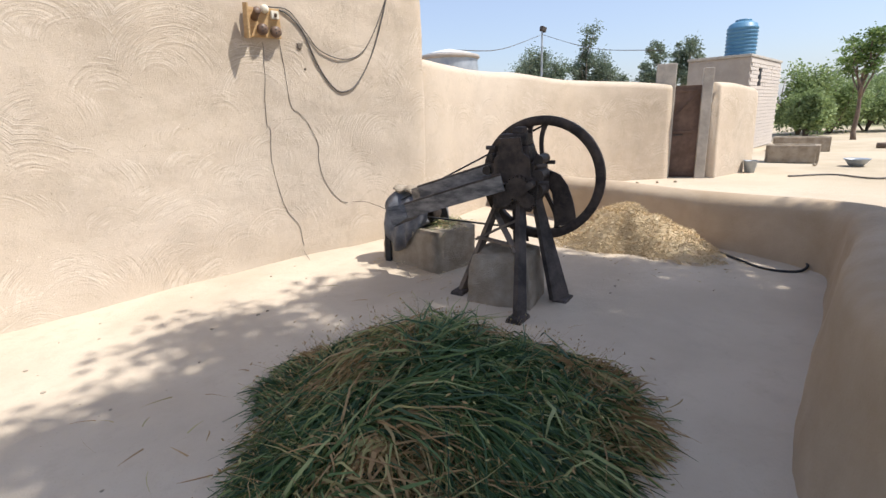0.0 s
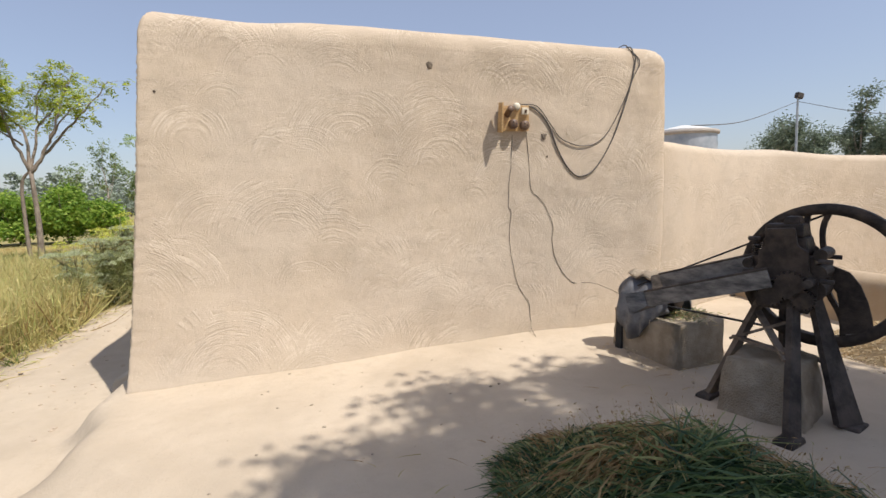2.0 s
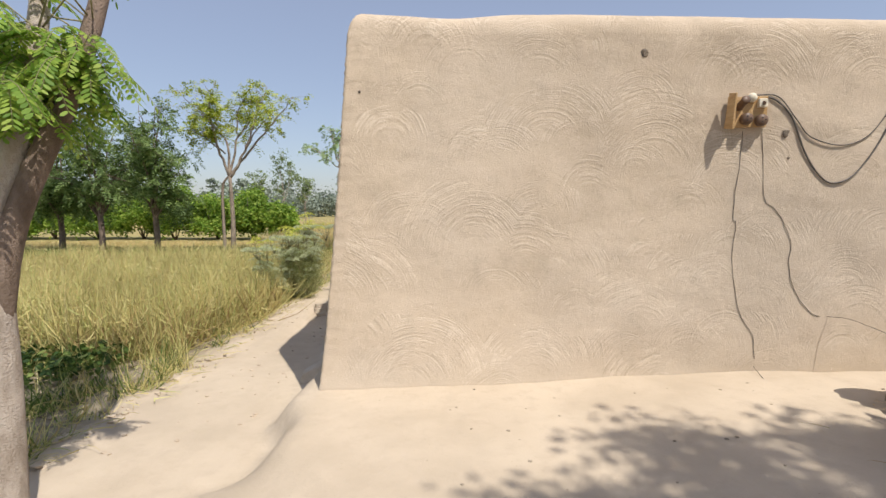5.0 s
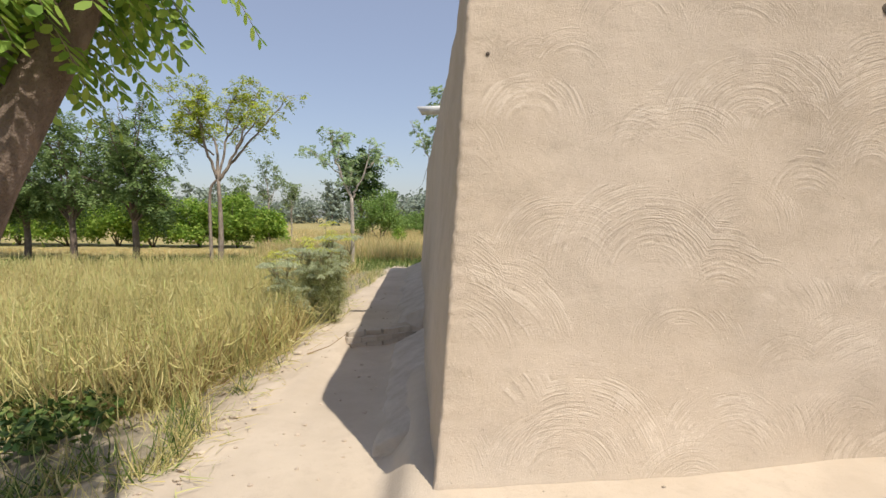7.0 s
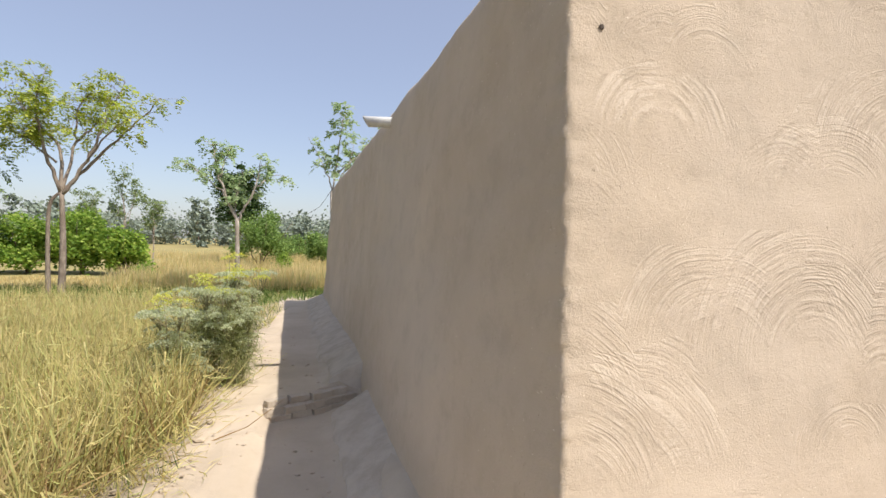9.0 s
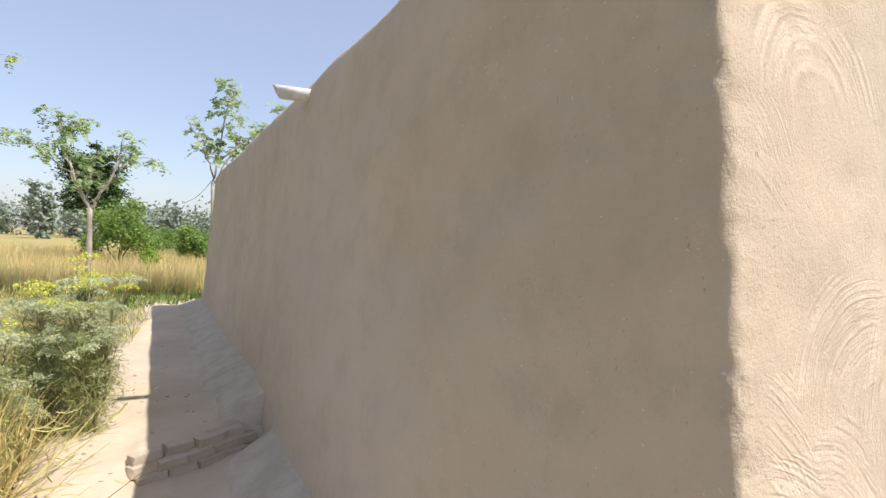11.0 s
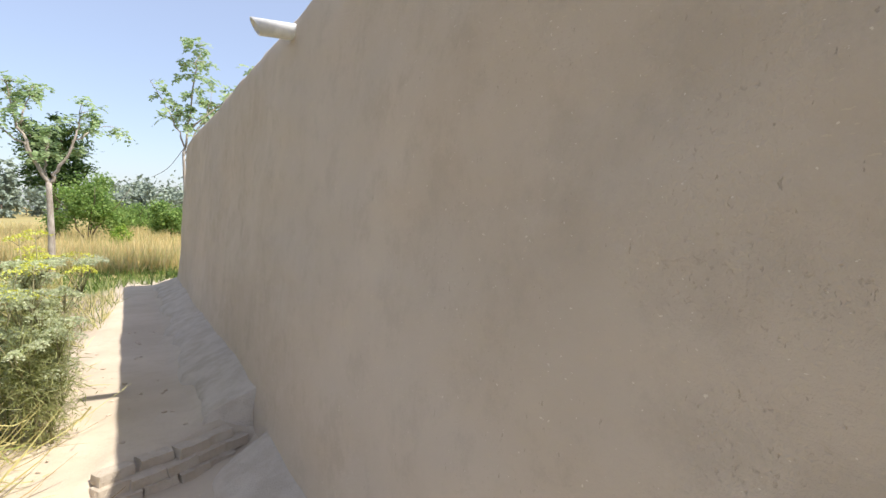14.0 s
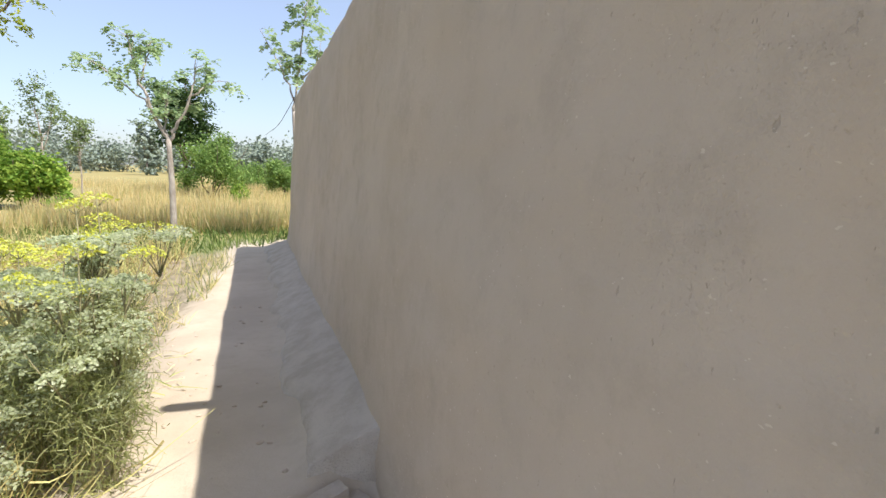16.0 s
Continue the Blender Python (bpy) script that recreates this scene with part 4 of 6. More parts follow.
def build_fodder():
    cx, cy, rx, ry, h, turn = 3.07, -3.46, 0.90, 1.04, 0.48, radians(-42)
    heap = thing("fodder_heap", pose(0, 0, 0), "heap of freshly cut green fodder grass on the floor", "fodder", kind="stuff")
    v, f = heap_core("core", cx, cy, rx * 0.95, ry * 0.95, h - 0.06, 1.12, FODDER, turn, 0.08)
    part("packed_core", data_mesh("packed_core", v, f, FODDER), None, heap)
    n = 30000
    p, out, r = dome_points(n, cx, cy, rx, ry, h, 1.12, turn)
    p[:, 2] += rng.uniform(-0.05, 0.03, n) + noise_field(p * np.array([1, 1, 0]), 4.0) * 0.09 * (1 - r ** 3)
    p[:, 2] = np.maximum(p[:, 2], 0.01)
    tuft = np.array([noise.noise_vector(Vector(q) * 3.2) for q in p])
    L = rng.uniform(0.14, 0.44, n) * (1 - 0.35 * (r > 0.85))
    lay = rng.normal(size=(n, 3)) * np.array([0.35, 0.35, 0.0]) + out * (0.25 + 0.55 * r)[:, None] + tuft * np.array([1.9, 1.9, 0.0])
    lay /= np.linalg.norm(lay, axis=1)[:, None] + 1e-9
    lay[:, 2] = -(lay * out).sum(1) * h * 1.12 * r ** 0.12 + rng.normal(size=n) * 0.07
    tip = p + lay * L[:, None]
    tip[:, 2] = np.maximum(tip[:, 2], 0.015 + rng.uniform(0, 0.03, n))
    bend = rng.normal(size=(n, 3)) * 0.10
    bend[:, 2] -= 0.10
    v, f = blades(p, tip, rng.uniform(0.006, 0.014, n) * rng.choice([1.0, 1.0, 1.0, 1.9], n), bend, 3)
    brown = np.hypot(p[:, 0] - 3.02, p[:, 1] + 3.20) < 0.22
    dry = ((noise_field(p, 2.3) > 0.08) | brown) & (rng.random(n) < 0.75)
    slots = np.repeat(np.where(dry, 1, 0), 3)
    part("grass_blades", data_mesh("grass_blades", v.tolist(), f.tolist(), FODDER, FODDER_DRY, slots=slots, soft=False), None, heap, "tangled long green grass blades")
    n = 900
    p, out, r = dome_points(n, cx, cy, rx * 1.02, ry * 1.02, h, 1.12, turn)
    p[:, 2] += 0.03
    tip = p + (out * 0.10 + np.array([0, 0, 0.09])) + rng.normal(size=(n, 3)) * 0.05
    v, f = blades(p, tip, np.full(n, 0.004), rng.normal(size=(n, 3)) * 0.02, 2)
    lv, lf = leaves(tip, np.full(n, 0.025), 1.0, 3.0)
    part("seed_heads", data_mesh("seed_heads", np.concatenate([v, lv]).tolist(), f.tolist() + (lf + len(v)).tolist(), FODDER_DRY, soft=False), None, heap, "small oat seed heads standing out")


def noise_field(p, scale):
    return np.array([noise.noise(Vector(q) * scale) for q in p])


build_fodder()


def build_chaff():
    heap = thing("chaff_heap", pose(0, 0, 0), "pale golden heap of chopped straw chaff against the parapet", "chaff", kind="stuff")
    cx, cy, rx, ry, h, turn = 6.72, -2.12, 0.62, 1.02, 0.52, radians(12)
    v, f = heap_core("core", cx, cy, rx * 0.97, ry * 0.97, h - 0.03, 1.25, CHAFF, turn, 0.10)
    part("packed_core", data_mesh("packed_core", v, f, CHAFF), None, heap)
    n = 22000
    p, out, r = dome_points(n, cx, cy, rx * 1.03, ry * 1.03, h, 1.25, turn)
    for q in p:
        q[2] += lump((q[0], q[1], 3), 5, 0.10)
    p[:, 2] = np.maximum(p[:, 2], 0.02)
    d = rng.normal(size=(n, 3)) * np.array([1, 1, 0.5])
    d /= np.linalg.norm(d, axis=1)[:, None]
    v, f = blades(p, p + d * rng.uniform(0.015, 0.05, n)[:, None], rng.uniform(0.005, 0.011, n), np.zeros((n, 3)), 1)
    part("straw_bits", data_mesh("straw_bits", v.tolist(), f.tolist(), CHAFF, soft=False), None, heap, "short chopped straw pieces")


build_chaff()


# ---- socket board and cables ----
def front_y(x, z):
    """How far back the front face of the house lies at a spot."""
    place = FRONT[0].ray_cast(Vector((x, -3.0, z)), Vector((0, 1, 0)))[0]
    return place.y if place else 0.05


def build_board():
    b = thing("socket_board", pose(3.62, front_y(3.62, 2.45) - 0.005, 2.33), "small wooden socket board with cream switches on mud wall", "socket board")
    bm = bmesh.new()
    box(bm, (0.34, 0.03, 0.27), pose(0, -0.02, 0, 4, 0, 0))
    part("backboard", bm, BOARD, b, "yellowish varnished wooden board", bevel=0.004)
    bm = bmesh.new()
    box(bm, (0.02, 0.15, 0.31), pose(-0.18, -0.085, -0.02, 10, 0, 0), 0.8)
    part("side_flap", bm, BOARD, b, "loose wooden side flap", bevel=0.004)
    for x, z, r, mat, lab in ((-0.08, 0.17, 0.032, BROWN, "brown cut-out fuse"),):
        bm = bmesh.new()
        lathe(bm, [(r * 1.1, 0), (r * 1.15, 0.03), (r, 0.05), (r * 1.05, 0.13), (r * 1.2, 0.15), (r * 0.9, 0.16)], 14, pose(x, -0.02, z) @ pose(0, 0, 0, 70))
        part("switch", bm, mat, b, lab, soft=True)
    for x, z in ((-0.02, 0.07), (0.11, 0.055)):
        bm = bmesh.new()
        lathe(bm, [(0.05, 0), (0.055, 0.02), (0.052, 0.05), (0.04, 0.065)], 18, pose(x, -0.035, z) @ pose(0, 0, 0, 90))
        s = part("round_socket", bm, BROWN, b, "round brown socket", soft=True)
        for k in range(3):
            # thin black discs stand in for the dark inside the pin holes
            bm = bmesh.new()
            a = 2 * math.pi * k / 3
            rod(bm, (x + 0.02 * math.cos(a), -0.100, z + 0.02 * math.sin(a)), (x + 0.02 * math.cos(a), -0.104, z + 0.02 * math.sin(a)), 0.006, sides=8)
            part("hole", bm, RUBBER, s)
    bm = bmesh.new()
    bmesh.ops.create_uvsphere(bm, u_segments=16, v_segments=10, radius=0.042, matrix=pose(0.02, -0.07, 0.255) @ Matrix.Diagonal((1, 0.8, 1, 1)))
    part("ceramic_cap", bm, CREAM, b, "white ceramic cap", soft=True)
    bm = bmesh.new()
    box(bm, (0.075, 0.05, 0.075), pose(0.115, -0.06, 0.17))
    plate = part("switch_plate", bm, CREAM, b, "cream switch plate", bevel=0.006)
    bm = bmesh.new()
    box(bm, (0.022, 0.02, 0.035), pose(0.115, -0.088, 0.185, 15, 0, 0))
    part("lever", bm, BROWN, plate, bevel=0.003)


build_board()


def cable(name, pts, r, label, mat=None, steps=8, wander=1.0):
    line = spline(pts, steps)
    if r < 0.005:
        line = [p + Vector((lump(p, 9, 0.03) * wander, 0, lump(p + Vector((5, 0, 0)), 9, 0.02) * wander)) for p in line]
    ob = new(name, tube_mesh(name, line, r, mat or CABLE))
    tagged(ob, label, "cable")


def on_wall(pts, off=0.02):
    return [(x, front_y(x, z) - off, z) for x, z in pts]


cable("supply_cable", on_wall([(3.72, 2.60), (3.86, 2.58), (4.02, 2.42), (4.16, 2.10), (4.30, 1.88), (4.44, 1.82), (4.62, 1.92), (4.84, 2.25), (5.04, 2.75), (5.14, 3.10), (5.13, 3.20)], 0.012) + [(5.10, 0.2, 3.30), (5.05, 0.8, 3.1)], 0.008, "dark grey supply cable looped on mud wall")
cable("supply_cable", on_wall([(3.70, 2.62), (3.90, 2.60), (4.06, 2.40), (4.20, 2.24), (4.46, 2.16), (4.70, 2.24), (4.90, 2.50), (5.12, 2.95), (5.20, 3.12), (5.10, 3.26)], 0.012) + [(5.02, 0.2, 3.31), (4.95, 0.8, 3.1)], 0.0055, "dark grey supply cable looped on mud wall")
cable("socket_lead", on_wall([(3.61, 2.30), (3.60, 2.09), (3.57, 1.82), (3.545, 1.51), (3.572, 1.45), (3.555, 1.14), (3.60, 0.77), (3.66, 0.58), (3.77, 0.39), (3.785, 0.2), (3.79, 0.10)], 0.005) + [(3.76, -0.30, 0.035), (3.92, -0.46, 0.035), (4.2, -0.55, 0.045)], 0.0027, "thin kinked lead hanging down mud wall", wander=0.3)
cable("socket_lead", on_wall([(3.78, 2.32), (3.79, 2.12), (3.82, 1.69), (3.90, 1.60), (4.00, 1.48), (4.08, 1.26), (4.07, 1.07), (4.14, 0.82), (4.26, 0.65), (4.35, 0.59), (4.45, 0.58)], 0.005) + [(4.50, -0.10, 0.60), (4.56, -0.25, 0.57), (4.62, -0.5, 0.53), (4.70, -0.75, 0.52)], 0.0027, "thin kinked lead hanging down mud wall", wander=0.3)


cable("overhead_wire", [(12.0, 8.0, 3.50), (20.0, 14.0, 4.6), (31.3, 21.8, 7.0)], 0.018, "overhead wire strung to lamp pole")
cable("overhead_wire", [(31.3, 21.8, 7.0), (29.0, 15.5, 5.2), (26.0, 9.0, 4.2)], 0.018, "overhead wire strung to lamp pole")
cable("roof_wire", [(-0.93, 13.5, 3.35), (-1.4, 18.5, 3.12), (-2.03, 24.0, 3.13)], 0.008, "thin wire running off the house roof")


# ---- plants ----
def limb(a, b, sag=0.0, n=5, wob=0.05):
    a, b = Vector(a), Vector(b)
    L = (b - a).length
    return [a.lerp(b, k / n) + Vector((rng.normal() * wob * L * 0.5, rng.normal() * wob * L * 0.5, -sag * math.sin(math.pi * k / n) * L)) if 0 < k < n else a.lerp(b, k / n) for k in range(n + 1)]


def joined_tubes(name, runs, material, sides=7):
    verts, faces = [], []
    for pts, radii in runs:
        me = tube_mesh("tmp", pts, radii, material, sides)
        o = len(verts)
        verts += [v.co.copy() for v in me.vertices]
        faces += [tuple(i + o for i in p.vertices) for p in me.polygons]
        bpy.data.meshes.remove(me)
    return data_mesh(name, verts, faces, material)


def build_tree(name, x, y, height, spread, label, leaf_mat, bark=None, trunk_r=0.12, fork=0.4, limbs=6, count=3000, leaf=0.10, lean=(0, 0), clumps=26, flat=0.55, low=0.45, long=2.0, group="", category="tree", z=None, tight=0.22, wild=0.3, even=False):
    """A tree: tapered trunk, forking limbs and a crown of small leaves gathered in uneven clumps with gaps."""
    z0 = float(ground_height(x, y)) if z is None else z
    tree = thing(name, pose(x, y, z0), label, category, group)
    hf = height * fork
    top = Vector((lean[0], lean[1], hf))
    trunk = limb((0, 0, -0.1), top, 0, 6, 0.03)
    runs = [(trunk, [trunk_r * (1.25 if k == 0 else 1 - 0.45 * k / 6) for k in range(7)])]
    centres = []
    for k in range(limbs):
        a = 2 * math.pi * (k + rng.uniform(-0.3, 0.3)) / limbs
        rr = spread * rng.uniform(0.35, 0.95)
        tip = Vector((lean[0] * 1.6 + rr * math.cos(a), lean[1] * 1.6 + rr * math.sin(a), height * rng.uniform(max(fork, low) + 0.08, 0.95)))
        start = trunk[rng.integers(4, 7)]
        br = limb(start, tip, -0.06, 5, 0.07)
        runs.append((br, [trunk_r * 0.5 * (1 - 0.8 * i / 5) for i in range(6)]))
        centres += [tip, br[4], br[3]]
        for q in range(3):
            s = br[rng.integers(2, 5)]
            e = s + Vector((rng.normal() * spread * wild, rng.normal() * spread * wild, height * rng.uniform(0.02, 0.14) * wild / 0.3))
            tw = limb(s, e, 0, 3, 0.1)
            runs.append((tw, [trunk_r * 0.16, trunk_r * 0.12, trunk_r * 0.08, trunk_r * 0.04]))
            centres.append(e)
    part("trunk", joined_tubes("trunk", runs, bark or BARK_DARK), None, tree)
    while len(centres) < clumps:
        a, rr = rng.uniform(0, 2 * math.pi), spread * math.sqrt(rng.uniform(0.02, 0.8))
        centres.append(Vector((lean[0] * 1.6 + rr * math.cos(a), lean[1] * 1.6 + rr * math.sin(a), height * rng.uniform(low, 0.97))))
    if even:
        k = np.arange(clumps)
        r, a = spread * np.sqrt((k + 0.5) / clumps) * 0.97, k * 2.39996
        centres = np.stack([r * np.cos(a), r * np.sin(a), height * (0.83 + 0.08 * np.sin(k * 1.7))], 1)
    c = np.array([tuple(q) for q in centres])
    pick = rng.integers(0, len(c), count)
    size = (spread * tight) * rng.uniform(0.5, 1.35, len(c))
    d = rng.normal(size=(count, 3)) * np.array([1, 1, flat])
    p = c[pick] + d * size[pick][:, None] * 0.62
    v, f = leaves(p, np.full(count, leaf), 0.5, long)
    part("crown", data_mesh("crown", v.tolist(), f.tolist(), leaf_mat, soft=False), None, tree)
    return tree


# the tree beside the path, seen close
def build_forked_tree(x, y):
    tree = thing("forked_tree", pose(x, y, float(ground_height(x, y))), "pale forked tree with drooping compound leaves beside path", "tree")
    stem = spline([(-0.02, -0.03, -0.15), (-0.01, 0, 0.4), (0.02, 0, 0.9), (0.02, 0.01, 1.38)], 5)
    part("trunk", tube_mesh("trunk", stem, list(np.linspace(0.15, 0.105, len(stem))), BARK, 14), None, tree, "smooth pale grey trunk")
    pale = spline([(0.0, 0.0, 1.25), (0.0, 0.03, 1.75), (0.17, 0.14, 2.45), (0.12, 0.38, 3.3), (-0.1, 0.6, 4.2)], 5)
    dark = spline([(0.03, 0.0, 1.2), (0.13, 0.08, 1.85), (0.42, 0.25, 2.7), (0.50, 0.46, 3.5), (0.25, 0.8, 4.3)], 5)
    part("limb", tube_mesh("limb", pale, list(np.linspace(0.105, 0.03, len(pale))), BARK, 12), None, tree, "pale smooth limb")
    part("limb", tube_mesh("limb", dark, list(np.linspace(0.085, 0.03, len(dark))), BARK_DARK, 12), None, tree, "darker brown limb")
    left = spline([(-0.02, 0.02, 1.75), (-0.5, 0.2, 2.6), (-1.1, 0.4, 3.4), (-1.5, 0.6, 4.2)], 5)
    part("limb", tube_mesh("limb", left, list(np.linspace(0.06, 0.02, len(left))), BARK_DARK, 10), None, tree, "darker brown limb")
    roots = [p for p in pale[9:] + dark[8:] + left[8:] + dark[9:13] + pale[10:13]]
    stalks, v_all, f_all, count = [], [], [], 0
    twigs = []
    for k in range(150):
        s = roots[rng.integers(0, len(roots))]
        if s.z < 2.45:
            continue
        e = s + Vector((rng.normal() * 0.26 - 0.04, rng.normal() * 0.26 + 0.05, rng.uniform(-0.10, 0.35)))
        if e.z < 2.45 or (e.y > 0.35 and e.x > -0.6 and e.z < 3.5):
            continue
        twigs.append(([s, s.lerp(e, 0.5) + Vector((0, 0, 0.04)), e], [0.006, 0.005, 0.003]))
        for q in range(7):
            b = s.lerp(e, rng.uniform(0.4, 1.0))
            a = rng.uniform(0, 2 * math.pi)
            L = rng.uniform(0.18, 0.32)
            if (b.x > 0.22 and b.z > 2.95) or b.z < 2.38 or (b.y > 0.35 and b.x > -0.6 and b.z < 3.5):
                continue
            line = [b + Vector((math.cos(a), math.sin(a), 0)) * L * t + Vector((0, 0, 0.10 * t - 0.62 * t * t)) * L * 1.6 for t in (0, 0.25, 0.5, 0.75, 1.0)]
            stalks.append((line, [0.0025, 0.002, 0.002, 0.0015, 0.001]))
            for t in range(1, 14):
                i, f = divmod(t / 13 * 3.999, 1)
                p = line[int(i)].lerp(line[int(i) + 1], f)
                d = (line[int(i) + 1] - line[int(i)]).normalized()
                out = d.cross(Vector((0, 0, 1))).normalized()
                for sgn in (-1, 1):
                    w = (out * sgn + d * 0.45 + Vector((0, 0, -0.45))).normalized()
                    ll = rng.uniform(0.042, 0.066)
                    n = w.cross(d).normalized().cross(w)
                    v_all += [p, p + w * ll * 0.3 + n * ll * 0.17, p + w * ll * 0.75 + n * ll * 0.17, p + w * ll, p + w * ll * 0.75 - n * ll * 0.17, p + w * ll * 0.3 - n * ll * 0.17]
                    f_all.append(tuple(range(count, count + 6)))
                    count += 6
    part("twigwork", joined_tubes("twigwork", twigs + stalks, STEM, 4), None, tree)
    part("crown", data_mesh("crown", v_all, f_all, LEAF_CITRUS, soft=False), None, tree, "drooping bright green compound leaves")


build_forked_tree(-1.62, -2.1)
# the unseen courtyard shade tree behind the camera's first place, and two added to fill its shade
for x, y, w, n in ((7.06, -8.0, 3.02, 84000), (9.2, -10.2, 2.7, 70000), (5.65, -7.9, 1.85, 26000)):
    build_tree("shade_tree", x, y, 9.2, w, "unseen broad leafy tree shaping the courtyard shade", LEAF, BARK_DARK, 0.22, 0.5, 14, n, 0.115, (0, 0), 230, 0.3, 0.78, 1.7, "courtyard shade trees", tight=0.105, wild=0.06, even=True)

# trees along the far edge of the crop
def fronds(base, way, length, pairs, leaf, droop, wide):
    """Verts and faces of pinnate leaves: paired leaflets along drooping stalks."""
    n = len(base)
    way = way / (np.linalg.norm(way, axis=1)[:, None] + 1e-9)
    side = np.cross(way, np.array([0.0, 0.0, 1.0]) + rng.normal(size=(n, 3)) * 0.25)
    side /= np.linalg.norm(side, axis=1)[:, None] + 1e-9
    out = []
    for k in range(pairs):
        t = (k + 0.8) / pairs
        p = base + way * (length * t)[:, None]
        p[:, 2] -= droop * length * t * t
        d = way + np.array([0.0, 0.0, -2.0 * droop * t])
        for sign in (-1.0, 1.0):
            w = side * sign + d * 0.55 + rng.normal(size=(n, 3)) * 0.3
            w /= np.linalg.norm(w, axis=1)[:, None] + 1e-9
            q = np.cross(np.cross(w, d), w)
            q /= np.linalg.norm(q, axis=1)[:, None] + 1e-9
            ll = (leaf * rng.uniform(0.65, 1.2, n) * (0.65 + 0.5 * math.sin(math.pi * t)))[:, None]
            out.append(np.stack([p, p + w * ll * 0.45 + q * ll * wide * 0.5, p + w * ll, p + w * ll * 0.45 - q * ll * wide * 0.5], 1))
    v = np.concatenate(out).reshape(-1, 3)
    return v, np.arange(len(v)).reshape(-1, 4)


def build_frond_tree(name, x, y, trunks, limbs, label, leaf_mat, bark, twigs, reach, per, length, pairs, leaf, droop, wide, group="", lo=0.45, lift=0.35):
    """A tree from given trunk and limb lines, with random twigs that carry pinnate leaves."""
    z0 = float(ground_height(x, y))
    tree = thing(name, pose(x, y, z0), label, "tree", group)
    runs, seats = [], []
    for pts, r0, r1 in trunks:
        line = spline(pts, 6)
        runs.append((line, list(np.linspace(r0, r1, len(line)))))
    for pts, r0, r1, share in limbs:
        line = spline(pts, 6)
        line = [p + Vector(rng.normal(size=3)) * 0.025 if 0 < i < len(line) - 1 else p for i, p in enumerate(line)]
        runs.append((line, list(np.linspace(r0, r1, len(line)))))
        for _ in range(int(twigs * share)):
            f = rng.uniform(lo, 1.0) * (len(line) - 1)
            a = line[min(int(f), len(line) - 2)].lerp(line[min(int(f) + 1, len(line) - 1)], f % 1)
            d = Vector((rng.normal(), rng.normal(), rng.normal() * 0.6 + lift))
            b = a + d.normalized() * reach * rng.uniform(0.35, 1.0)
            runs.append(([a, a.lerp(b, 0.5) + Vector((0, 0, 0.03)), b], [r1 * 0.8, r1 * 0.6, r1 * 0.3]))
            seats += [(b, b - a)] * per
    part("trunk", joined_tubes("trunk", runs, bark, 6), None, tree)
    n = len(seats)
    base = np.array([tuple(b) for b, d in seats]) + rng.normal(size=(n, 3)) * 0.05
    way = np.array([tuple(d.normalized()) for b, d in seats]) * 0.5 + rng.normal(size=(n, 3)) * np.array([1.0, 1.0, 0.45])
    v, f = fronds(base, way, length * rng.uniform(0.55, 1.2, n), pairs, leaf, droop, wide)
    part("crown", data_mesh("crown", v.tolist(), f.tolist(), leaf_mat, soft=False), None, tree)
    return tree


def crown_limbs(height, spread, fork, count, r):
    """Limbs that fan out from a fork and fill a broad crown."""
    out = []
    for k in range(count):
        a = k * 2.39996 + rng.uniform(-0.3, 0.3)
        up = rng.uniform(0.0, 1.0)
        rr = spread * math.sqrt(max(0.05, 1 - (2 * up - 0.75) ** 2)) * rng.uniform(0.75, 1.0)
        e = Vector((rr * math.cos(a), rr * math.sin(a), fork + (height - fork) * (0.02 + 0.95 * up)))
        m = Vector((e.x * 0.4, e.y * 0.4, fork + (e.z - fork) * 0.55 + 0.25))
        out.append(([(0, 0, fork * rng.uniform(0.8, 1.05)), tuple(m), tuple(e)], r, r * 0.2, 1.0))
    return out


